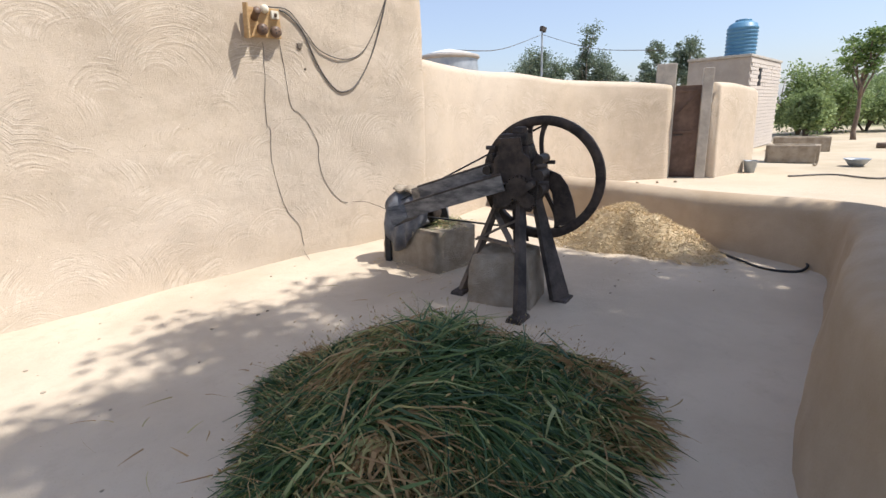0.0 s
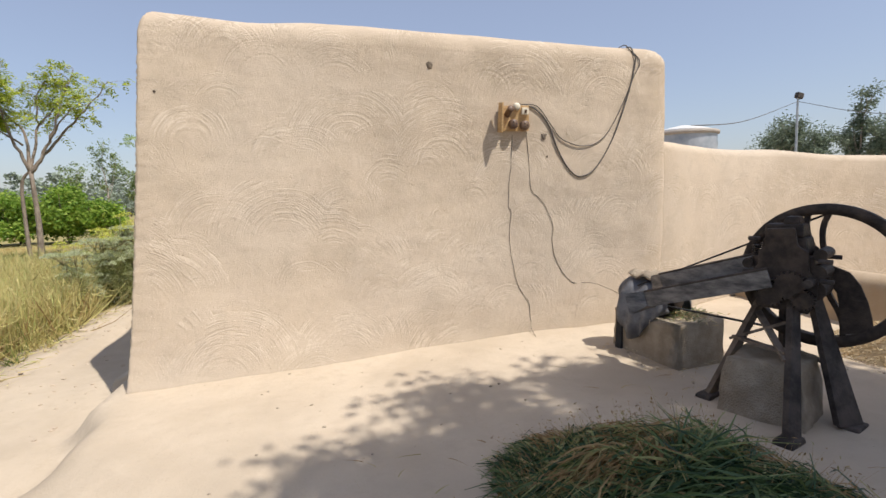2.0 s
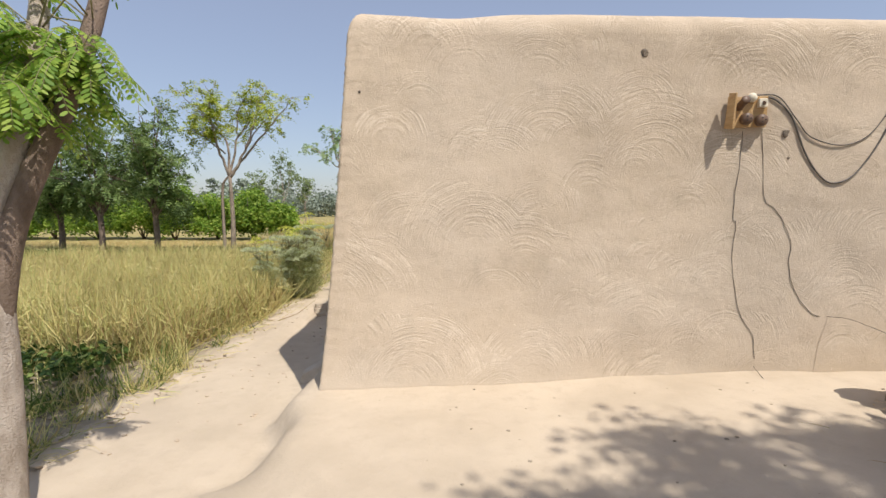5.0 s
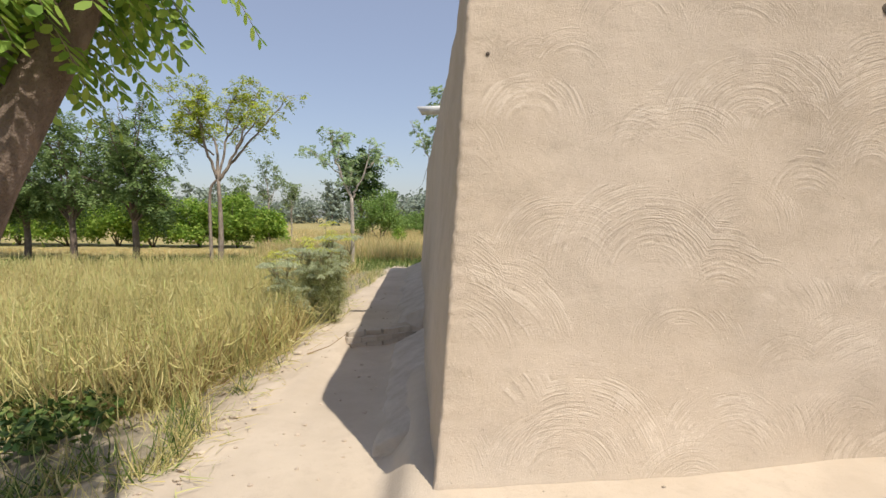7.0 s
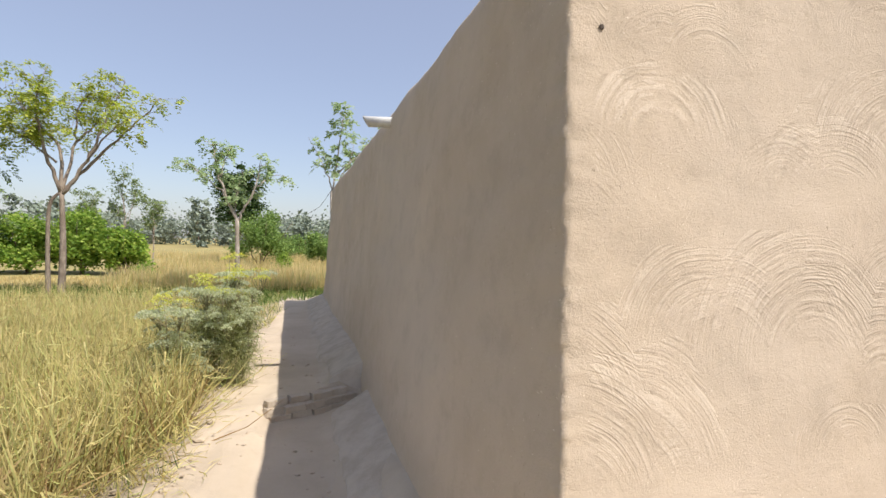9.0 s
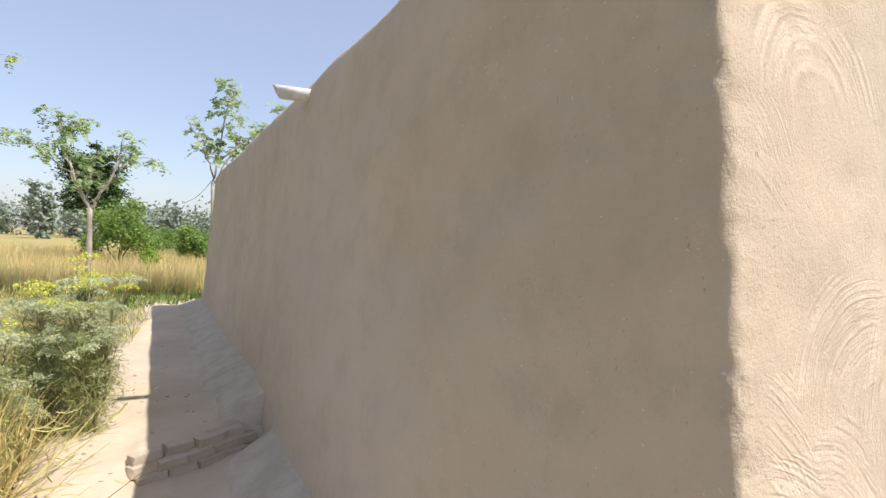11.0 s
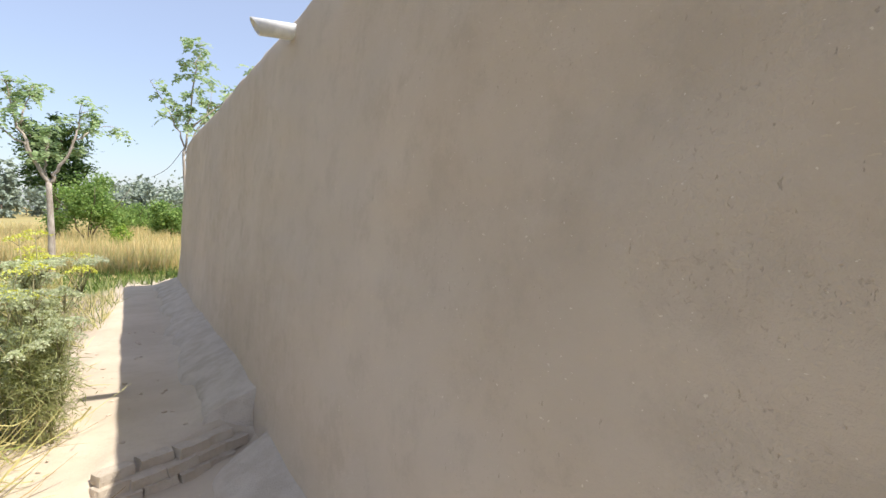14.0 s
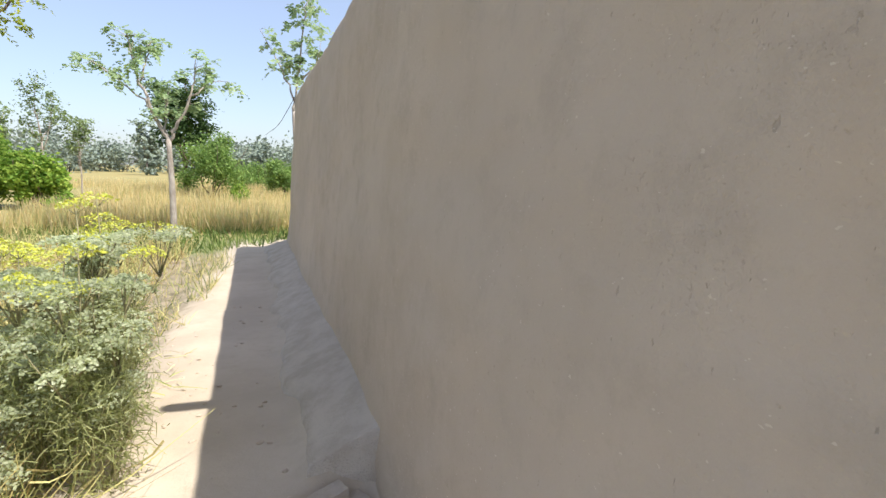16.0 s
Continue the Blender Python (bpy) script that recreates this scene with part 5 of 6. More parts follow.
build_frond_tree("slender_tree", -10.05, 17.4,
    [([(-0.22, 0.05, -0.1), (-0.26, 0.05, 1.6), (-0.22, 0.04, 3.1), (0.1, 0.0, 3.6)], 0.085, 0.05), ([(0.2, -0.05, -0.1), (0.24, -0.05, 1.7), (0.15, 0.0, 3.6)], 0.13, 0.075)],
    [([(0.15, 0, 3.5), (0.0, 0.2, 5.0), (-0.9, 0.4, 6.1), (-1.5, 0.5, 6.9)], 0.07, 0.012, 1.0), ([(0.12, 0, 3.6), (-0.2, -0.4, 5.0), (-0.3, -0.7, 6.3), (0.0, -0.9, 7.2)], 0.07, 0.012, 1.2),
     ([(0.15, 0, 3.6), (0.3, 0.5, 5.2), (0.2, 0.9, 6.6), (0.5, 1.1, 7.3)], 0.06, 0.012, 1.0), ([(0.15, 0, 3.5), (0.9, 0.0, 4.7), (1.5, -0.2, 6.0), (2.1, -0.2, 7.5)], 0.07, 0.01, 0.5),
     ([(0.15, 0, 3.5), (1.1, 0.3, 4.9), (2.2, 0.5, 6.2), (3.0, 0.6, 7.2)], 0.07, 0.01, 0.45), ([(0.9, 0, 4.7), (1.8, -0.6, 5.6), (2.5, -0.8, 6.1)], 0.04, 0.01, 0.3),
     ([(-0.05, 0.1, 4.6), (-0.7, -0.2, 5.2), (-1.3, -0.4, 5.6)], 0.04, 0.01, 0.8), ([(0.4, 0.4, 5.4), (0.9, 0.9, 6.3), (1.2, 1.0, 7.1)], 0.04, 0.01, 0.7), ([(-0.9, 0.4, 6.1), (-1.7, 0.3, 6.9), (-2.3, 0.2, 7.6)], 0.03, 0.008, 0.3)],
    "slender lime-leaved tree with open forked crown", LEAF_LIME, BARK_DUN, 36, 0.8, 4, 0.42, 5, 0.15, 0.5, 0.42)
build_frond_tree("drumstick_tree", -4.32, 17.4,
    [([(0.04, 0, -0.1), (0.06, 0, 1.3), (0.03, 0, 2.85)], 0.105, 0.075)],
    [([(0.03, 0, 2.8), (-0.35, 0.1, 3.6), (-0.7, 0.1, 4.7), (-0.85, 0.0, 5.6)], 0.065, 0.012, 1.0), ([(-0.35, 0.1, 3.6), (-1.0, -0.1, 4.3), (-1.7, -0.2, 4.8)], 0.035, 0.008, 0.7),
     ([(-0.6, 0.1, 4.4), (-0.45, 0.3, 5.1), (-0.35, 0.3, 5.5)], 0.03, 0.008, 0.6), ([(0.03, 0, 2.8), (0.35, -0.1, 3.4), (0.7, -0.1, 4.2), (0.8, 0.0, 5.0)], 0.055, 0.01, 0.7),
     ([(0.6, -0.1, 4.0), (1.0, 0.2, 4.4), (1.35, 0.3, 4.6)], 0.03, 0.008, 0.5), ([(0.0, 0, 2.7), (-0.1, 0.3, 3.4), (0.0, 0.5, 4.2)], 0.04, 0.01, 0.9)],
    "thin pale tree with sparse feathery crown", LEAF_PALE, BARK, 15, 0.5, 4, 0.38, 5, 0.12, 0.55, 0.75)
build_frond_tree("drumstick_tree", -0.95, 16.8,
    [([(0, 0, -0.1), (0.05, 0, 2.0), (0.0, 0, 3.9)], 0.06, 0.04)],
    [([(0, 0, 3.7), (0.2, 0.1, 5.0), (0.35, 0.0, 6.4), (0.5, 0.0, 7.2)], 0.035, 0.008, 1.2), ([(0.05, 0, 4.0), (-0.35, 0.1, 5.0), (-0.85, 0.0, 5.9)], 0.03, 0.006, 0.9),
     ([(0, 0, 3.8), (0.6, 0.2, 5.0), (0.8, 0.2, 5.8)], 0.03, 0.006, 0.8), ([(0.2, 0.1, 4.6), (1.1, -0.1, 5.5), (1.8, -0.2, 6.1)], 0.03, 0.006, 0.7)],
    "tall thin drumstick sapling behind the house", LEAF_PALE, BARK, 15, 0.5, 3, 0.38, 5, 0.14, 0.5, 0.8, lo=0.35)
for x, y, h, s in ((-13.0, 16.6, 6.9, 2.15), (-16.2, 17.4, 7.0, 2.4), (-19.2, 18.6, 6.9, 2.6), (-22.4, 19.0, 7.4, 3.0), (-26.5, 20.0, 7.8, 3.2)):
    build_frond_tree("acacia_tree", x, y, [([(0, 0, -0.1), (0.05, 0, 0.9), (0.0, 0, 2.1)], 0.15, 0.11)], crown_limbs(h, s, 1.9, 17, 0.05),
        "dense feathery dark green tree in dry grass", LEAF_ACACIA, BARK_DARK, 15, 0.75, 4, 0.6, 7, 0.17, 0.55, 0.42, "trees beside the crop", lo=0.35, lift=0.1)


build_tree("dark_tree", -8.35, 42.0, 8.4, 1.9, "dense dark round-crowned tree beyond the field", LEAF_DARK, BARK_DARK, 0.2, 0.3, 9, 9000, 0.24, (0, 0), 80, 0.7, 0.44, 2.0, tight=0.28)


def build_bush(x, y, w, h, label, mat, count=1800, leaf=0.12, group="bushes"):
    z0 = float(ground_height(x, y))
    bush = thing("bush", pose(x, y, z0), label, "bush", group)
    runs = [(limb((0, 0, -0.1), (rng.normal() * w * 0.25, rng.normal() * w * 0.25, h * 0.7), 0, 4, 0.1), [0.05, 0.04, 0.03, 0.02, 0.01]) for _ in range(5)]
    part("stem", joined_tubes("stem", runs, BARK_DARK, 5), None, bush)
    k = 34
    a, r = rng.uniform(0, 2 * np.pi, k), np.sqrt(rng.uniform(0, 1, k))
    c = np.stack([r * np.cos(a) * w * 0.40, r * np.sin(a) * w * 0.40, h * (0.15 + 0.68 * rng.uniform(0.1, 1.0, k) * np.sqrt(1.02 - r * r * 0.75))], 1)
    pick = rng.integers(0, k, count)
    p = c[pick] + rng.normal(size=(count, 3)) * np.array([w * 0.07, w * 0.07, h * 0.07])
    p[:, 2] = np.maximum(p[:, 2], 0.05)
    v, f = leaves(p, np.full(count, leaf), 0.6, 1.8)
    part("foliage", data_mesh("foliage", v.tolist(), f.tolist(), mat, soft=False), None, bush)


for x, y, w, h in ((-12.0, 28.5, 2.6, 3.1), (-14.2, 29, 3.4, 4.2), (-17.0, 29.5, 4.0, 3.9), (-19.8, 29.0, 3.6, 4.3), (-22.8, 30, 4.2, 4.0), (-26.2, 30, 4.5, 4.2), (-30, 30.5, 5, 4.0), (-34, 30.5, 5, 4.0)):
    build_bush(x, y, w, h, "bright green citrus bush at field edge", LEAF_CITRUS, 9500, 0.22, "citrus bushes")
for x, y, h in ((-14.6, 36.0, 7.2), (-13.0, 36.5, 5.2), (-17.6, 38.0, 6.4)):
    build_tree("thin_tree", x, y, h, h * 0.16, "thin pale sapling rising above citrus bushes", LEAF_HAZY, BARK, 0.06, 0.45, 5, 1500, 0.17, (0, 0), 20, 0.7, 0.5, 2.0, "saplings behind the citrus", tight=0.34)
for x, y, w, h in ((-6.3, 40, 4.6, 5.1), (-1.6, 41, 2.6, 3.6), (1.5, 44, 5, 3.6), (-3.6, 55, 6, 3.2), (4.5, 40, 6, 4)):
    build_bush(x, y, w, h, "dark green bush beyond the golden field", LEAF, 9000, 0.2, "far bushes")
build_bush(-3.75, 31.0, 1.1, 1.7, "small lone green shrub in golden field", LEAF_CITRUS, 900, 0.13, "far bushes")
build_bush(-9.2, 23.5, 1.5, 1.25, "sparse green shrub standing in golden field", LEAF_CITRUS, 500, 0.16, "far bushes")

# distant tree belt
for k in range(120):
    a = radians(74 + k * 0.82 + rng.uniform(-0.4, 0.4))
    d = rng.uniform(110, 210)
    x, y = d * math.cos(a), d * math.sin(a)
    tall = rng.random() < 0.3
    h = rng.uniform(9.0, 13.0) if tall else rng.uniform(5.0, 8.5)
    build_tree("distant_tree", x, y, h, h * (rng.uniform(0.14, 0.2) if tall else rng.uniform(0.7, 1.2)), "distant tree on the horizon with haze-tinted leaves", LEAF_HAZE, BARK_DARK, 0.16, 0.2, 2, 900, 0.85, (0, 0), 44, 0.8, 0.05, 1.4, "distant tree belt", tight=0.34)


def scatter(n, x0, x1, y0, y1):
    return np.stack([rng.uniform(x0, x1, n), rng.uniform(y0, y1, n)], 1)


def build_crop():
    n = 52000
    p = np.concatenate([scatter(int(n * 0.62), -7.5, -2.35, 0.9, 9.5), scatter(int(n * 0.38), -15, -2.5, 0.9, 14.5)])
    keep = ~((p[:, 0] > -3.4) & (p[:, 1] > 5.0) & (p[:, 1] < 14.6)) & (p[:, 0] < -2.75 - 0.35 * np.clip(1.8 - p[:, 1], 0, 1.5) + 0.25 * np.sin(p[:, 1] * 2.1) + 0.02 * p[:, 1]) & (p[:, 1] > 1.35 + 0.25 * np.sin(p[:, 0] * 1.7))
    p = p[keep]
    n = len(p)
    root = np.column_stack([p, ground_height(p[:, 0], p[:, 1])])
    h = rng.uniform(0.45, 0.95, n)
    tip = root + np.column_stack([rng.normal(size=n) * 0.22, rng.normal(size=n) * 0.22, h])
    drop = rng.random(n) < 0.45
    bend = rng.normal(size=(n, 3)) * 0.17
    bend[:, 2] += np.where(drop, 0.30, 0.05)
    tip[drop, 2] -= rng.uniform(0.1, 0.4, int(drop.sum()))
    tip[drop, :2] += rng.normal(size=(int(drop.sum()), 2)) * 0.28
    v, f = blades(root, tip, rng.uniform(0.009, 0.024, n), bend, 3)
    dry = (rng.random(n) < 0.5) & (h < 0.72)
    # drooping leaves that tangle over the standing stems
    k = rng.integers(0, n, 20000)
    s = root[k] + (tip[k] - root[k]) * rng.uniform(0.55, 0.95, (20000, 1))
    a, r = rng.uniform(0, 2 * np.pi, 20000), rng.uniform(0.10, 0.32, 20000)
    e = s + np.column_stack([r * np.cos(a), r * np.sin(a), rng.uniform(-0.22, 0.10, 20000)])
    lift = np.column_stack([rng.normal(size=20000) * 0.03, rng.normal(size=20000) * 0.03, rng.uniform(0.06, 0.2, 20000)])
    v2, f2 = blades(s, e, rng.uniform(0.006, 0.016, 20000), lift, 3)
    v, f = np.concatenate([v, v2]), np.concatenate([f, f2 + len(v)])
    dry = np.concatenate([dry, np.zeros(20000, bool)])
    ob = new("crop_field", data_mesh("crop_field", v.tolist(), f.tolist(), CROP, CROP_DRY, slots=np.repeat(np.where(dry, 1, 0), 3), soft=False))
    tagged(ob, "patch of ripe yellow-green standing crop beside path", "crop", kind="stuff")
    # golden field further off
    n = 56000
    q = np.concatenate([scatter(n // 3, -16, 8, 19.0, 24), scatter(n * 2 // 3, -40, 12, 22, 60)])
    q = q[(q[:, 0] > -9.5 - 0.2 * (q[:, 1] - 20)) | (q[:, 1] > 50)]
    n = len(q)
    root = np.column_stack([q, ground_height(q[:, 0], q[:, 1])])
    high = rng.uniform(0.35, 0.95, n)
    tip = root + np.column_stack([rng.normal(size=n) * 0.14, rng.normal(size=n) * 0.14, high])
    v, f = blades(root, tip, rng.uniform(0.012, 0.045, n), rng.normal(size=(n, 3)) * 0.12, 2)
    low = rng.random(n) < np.where(high < 0.6, 0.6, np.where(q[:, 1] < 21.5, 0.4, 0.06))
    ob = new("wheat_field", data_mesh("wheat_field", v.tolist(), f.tolist(), WHEAT, WHEAT_GREEN, slots=np.repeat(np.where(low, 1, 0), 2), soft=False))
    tagged(ob, "golden ripe wheat field reaching to distant hedges", "wheat", kind="stuff")
    n = 9000
    q = scatter(n, -30, -10, 19.5, 26)
    root = np.column_stack([q, ground_height(q[:, 0], q[:, 1])])
    tip = root + np.column_stack([rng.normal(size=n) * 0.06, rng.normal(size=n) * 0.06, rng.uniform(0.06, 0.2, n)])
    v, f = blades(root, tip, rng.uniform(0.02, 0.05, n), rng.normal(size=(n, 3)) * 0.04, 2)
    ob = new("stubble", data_mesh("stubble", v.tolist(), f.tolist(), WHEAT, soft=False))
    tagged(ob, "short golden stubble on the open field strip", "stubble", kind="stuff")
    # rough green strip and weeds
    n = 12000
    q = np.concatenate([scatter(n * 2 // 3, -20, 4, 14.8, 19.8), scatter(n // 3, -28, -9, 14.5, 19.5)])
    root = np.column_stack([q, ground_height(q[:, 0], q[:, 1])])
    n = len(q)
    tip = root + np.column_stack([rng.normal(size=n) * 0.1, rng.normal(size=n) * 0.1, rng.uniform(0.08, 0.35, n)])
    v, f = blades(root, tip, rng.uniform(0.015, 0.04, n), rng.normal(size=(n, 3)) * 0.05, 2)
    ob = new("rough_grass", data_mesh("rough_grass", v.tolist(), f.tolist(), WEED, soft=False))
    tagged(ob, "rough green grass strip under the trees", "grass", kind="stuff")
    # weeds and stubble along the path edge
    n = 6200
    t = np.concatenate([rng.uniform(-4.5, 14, n // 2), rng.uniform(-3.5, 2.6, n - n // 2)])
    q = np.column_stack([-2.25 - np.abs(rng.normal(size=n)) * 0.55, t])
    clump = np.array([noise.noise(Vector((a * 1.6, b * 1.6, 4))) for a, b in q]) > -0.02
    q = q[clump]
    n = len(q)
    root = np.column_stack([q, ground_height(q[:, 0], q[:, 1])])
    tip = root + np.column_stack([rng.normal(size=n) * 0.12, rng.normal(size=n) * 0.12, rng.uniform(0.06, 0.5, n) * rng.choice([0.5, 1.0], n)])
    bend = rng.normal(size=(n, 3)) * 0.1
    v, f = blades(root, tip, rng.uniform(0.005, 0.014, n), bend, 3)
    ob = new("path_weeds", data_mesh("path_weeds", v.tolist(), f.tolist(), WEED, CROP, slots=np.repeat((rng.random(n) < 0.68).astype(int), 3), soft=False))
    tagged(ob, "straggling weeds and dry stubble along path edge", "weeds", kind="stuff")
    # weedy ground that goes on, mostly unseen, south of the crop; added to cut bounce light
    n = 20000
    q = np.column_stack([-2.9 - 7.5 * rng.random(n) ** 1.3, rng.uniform(-7.0, 1.7, n)])
    clump = np.array([noise.noise(Vector((a * 1.1, b * 1.1, 9))) for a, b in q]) > 0.02
    q = q[clump]
    n = len(q)
    root = np.column_stack([q, ground_height(q[:, 0], q[:, 1])])
    tip = root + np.column_stack([rng.normal(size=n) * 0.13, rng.normal(size=n) * 0.13, rng.uniform(0.05, 0.30, n)])
    v, f = blades(root, tip, rng.uniform(0.008, 0.022, n), rng.normal(size=(n, 3)) * 0.1, 2)
    ob = new("field_weeds", data_mesh("field_weeds", v.tolist(), f.tolist(), WEED, CROP, slots=np.repeat((rng.random(n) < 0.35).astype(int), 2), soft=False))
    tagged(ob, "green weeds and grass on the field verge", "weeds", kind="stuff")


build_crop()


def discs(c, rad, m, size):
    """Flat flower heads: small florets strewn over shallow domes."""
    a, r = rng.uniform(0, 2 * np.pi, (len(c), m)), np.sqrt(rng.uniform(0, 1, (len(c), m)))
    p = c[:, None, :] + np.stack([r * np.cos(a) * rad[:, None], r * np.sin(a) * rad[:, None], 0.02 - 0.05 * r * r + rng.normal(size=r.shape) * 0.006], -1)
    return leaves(p.reshape(-1, 3), np.full(len(c) * m, size), 0.3, 1.3)


def build_dill(x, y, h, w, stems):
    z0 = float(ground_height(x, y))
    plant = thing("dill_plant", pose(x, y, z0), "flowering dill with yellow umbels beside path", "plant", "flowering dill plants")
    mids = []
    for k in range(stems):
        e = Vector((rng.normal() * w * 0.36, rng.normal() * w * 0.36, h * rng.uniform(0.84, 1.04)))
        s = limb((rng.normal() * w * 0.12, rng.normal() * w * 0.12, -0.03), e, 0, 4, 0.05)
        runs, lower = [(s, [0.011, 0.010, 0.008, 0.006, 0.003])], []
        mids += [s[1], s[2], s[2]]
        for q in range(11):
            b = s[rng.integers(1, 4)]
            o = b + Vector((rng.normal() * w * 0.22, rng.normal() * w * 0.22, h * rng.uniform(0.10, 0.26)))
            o.z = min(o.z, h * 0.86)
            runs.append(([b, b.lerp(o, 0.6) + Vector((0, 0, -0.01)), o], [0.006, 0.004, 0.002]))
            lower.append(o)
        for q in range(7):
            a = rng.uniform(0, 2 * math.pi)
            runs.append(([e + Vector((0, 0, -0.07)), e + Vector((0.07 * math.cos(a), 0.07 * math.sin(a), -0.015))], [0.002, 0.001]))
        stem = part("stem", joined_tubes("stem", runs, STEM, 5), None, plant)
        v, f = discs(np.array([tuple(e)]), rng.uniform(0.09, 0.17, 1), 130, 0.020)
        part("umbel", data_mesh("umbel", v.tolist(), f.tolist(), UMBEL, soft=False), None, stem, "flat yellow flower umbel")
        for o in lower:
            v, f = discs(np.array([tuple(o)]), rng.uniform(0.06, 0.14, 1), 130, 0.022)
            part("seed_head", data_mesh("seed_head", v.tolist(), f.tolist(), DILL, soft=False), None, stem, "pale grey-green seed head")
    k = 2600
    c = np.array([tuple(q) for q in mids])
    p = c[rng.integers(0, len(c), k)] + rng.normal(size=(k, 3)) * np.array([w * 0.2, w * 0.2, h * 0.12])
    p[:, 2] = np.clip(p[:, 2], 0.05, h * 0.8)
    d = rng.normal(size=(k, 3))
    d /= np.linalg.norm(d, axis=1)[:, None]
    v, f = blades(p, p + d * rng.uniform(0.04, 0.13, k)[:, None], np.full(k, 0.007), rng.normal(size=(k, 3)) * 0.02, 2)
    part("feathery_foliage", data_mesh("feathery_foliage", v.tolist(), f.tolist(), DILL_LEAF, soft=False), None, plant, "fine green feathery leaves")


for x, y, h, w, s in ((-2.2, 5.3, 1.62, 0.42, 5), (-2.55, 5.0, 1.52, 0.5, 5), (-2.1, 4.75, 1.42, 0.36, 4), (-2.75, 5.6, 1.52, 0.55, 5), (-2.75, 4.4, 1.42, 0.55, 5), (-2.4, 5.9, 1.5, 0.5, 4)):
    build_dill(x, y, h, w, s)


# ---- yard beyond the wall ----
def build_far_house():
    h = thing("brick_house", pose(18.46, 1.77, 0.1, 0, 0, -80), "small flat-roofed brick house with grey rendered side", "house")
    bm = bmesh.new()
    box(bm, (1.75, 4.2, 2.78), pose(-0.875, 2.1, 0))
    part("wall", bm, RENDERED, h, bevel=0.03)
    bm = bmesh.new()
    box(bm, (1.80, 4.3, 0.08), pose(-0.875, 2.1, 2.78))
    part("roof", bm, CONCRETE, h, bevel=0.02)
    # a solid black box stands in for the dark inside the slot
    bm = bmesh.new()
    box(bm, (0.07, 0.22, 0.5), pose(0.0, 1.2, 1.98))
    part("window", bm, RUBBER, h, "small dark window slot")
    brick = bmesh.new()
    box(brick, (0.03, 0.228, 0.094))
    me = bpy.data.meshes.new("brick")
    brick.to_mesh(me)
    brick.free()
    me.materials.append(BRICK_PALE)
    for row in range(25):
        for col in range(17):
            z = 0.03 + row * 0.108
            y = 0.12 + col * 0.24 + (0.12 if row % 2 else 0)
            if 1.0 < y < 1.4 and 1.93 < z < 2.45:
                continue
            b = new("brick", me)
            b.parent = h
            b.matrix_local = pose(0.012, y, z)
    t = thing("water_tank", pose(19.25, 2.45, 2.96), "blue ribbed plastic water tank on flat roof", "water tank")
    prof = [(0.40, 0.0)]
    for k in range(8):
        prof += [(0.41, 0.04 + k * 0.105), (0.435, 0.06 + k * 0.105), (0.435, 0.10 + k * 0.105), (0.41, 0.12 + k * 0.105)]
    prof += [(0.38, 0.94), (0.24, 1.02)]
    part("tank_body", lathe(bmesh.new(), prof, 28), TANK_BLUE, t, soft=True)
    part("tank_lid", lathe(bmesh.new(), [(0.22, 1.01), (0.225, 1.07), (0.08, 1.10)], 24), TANK_BLUE, t, "blue screw lid", soft=True)


build_far_house()


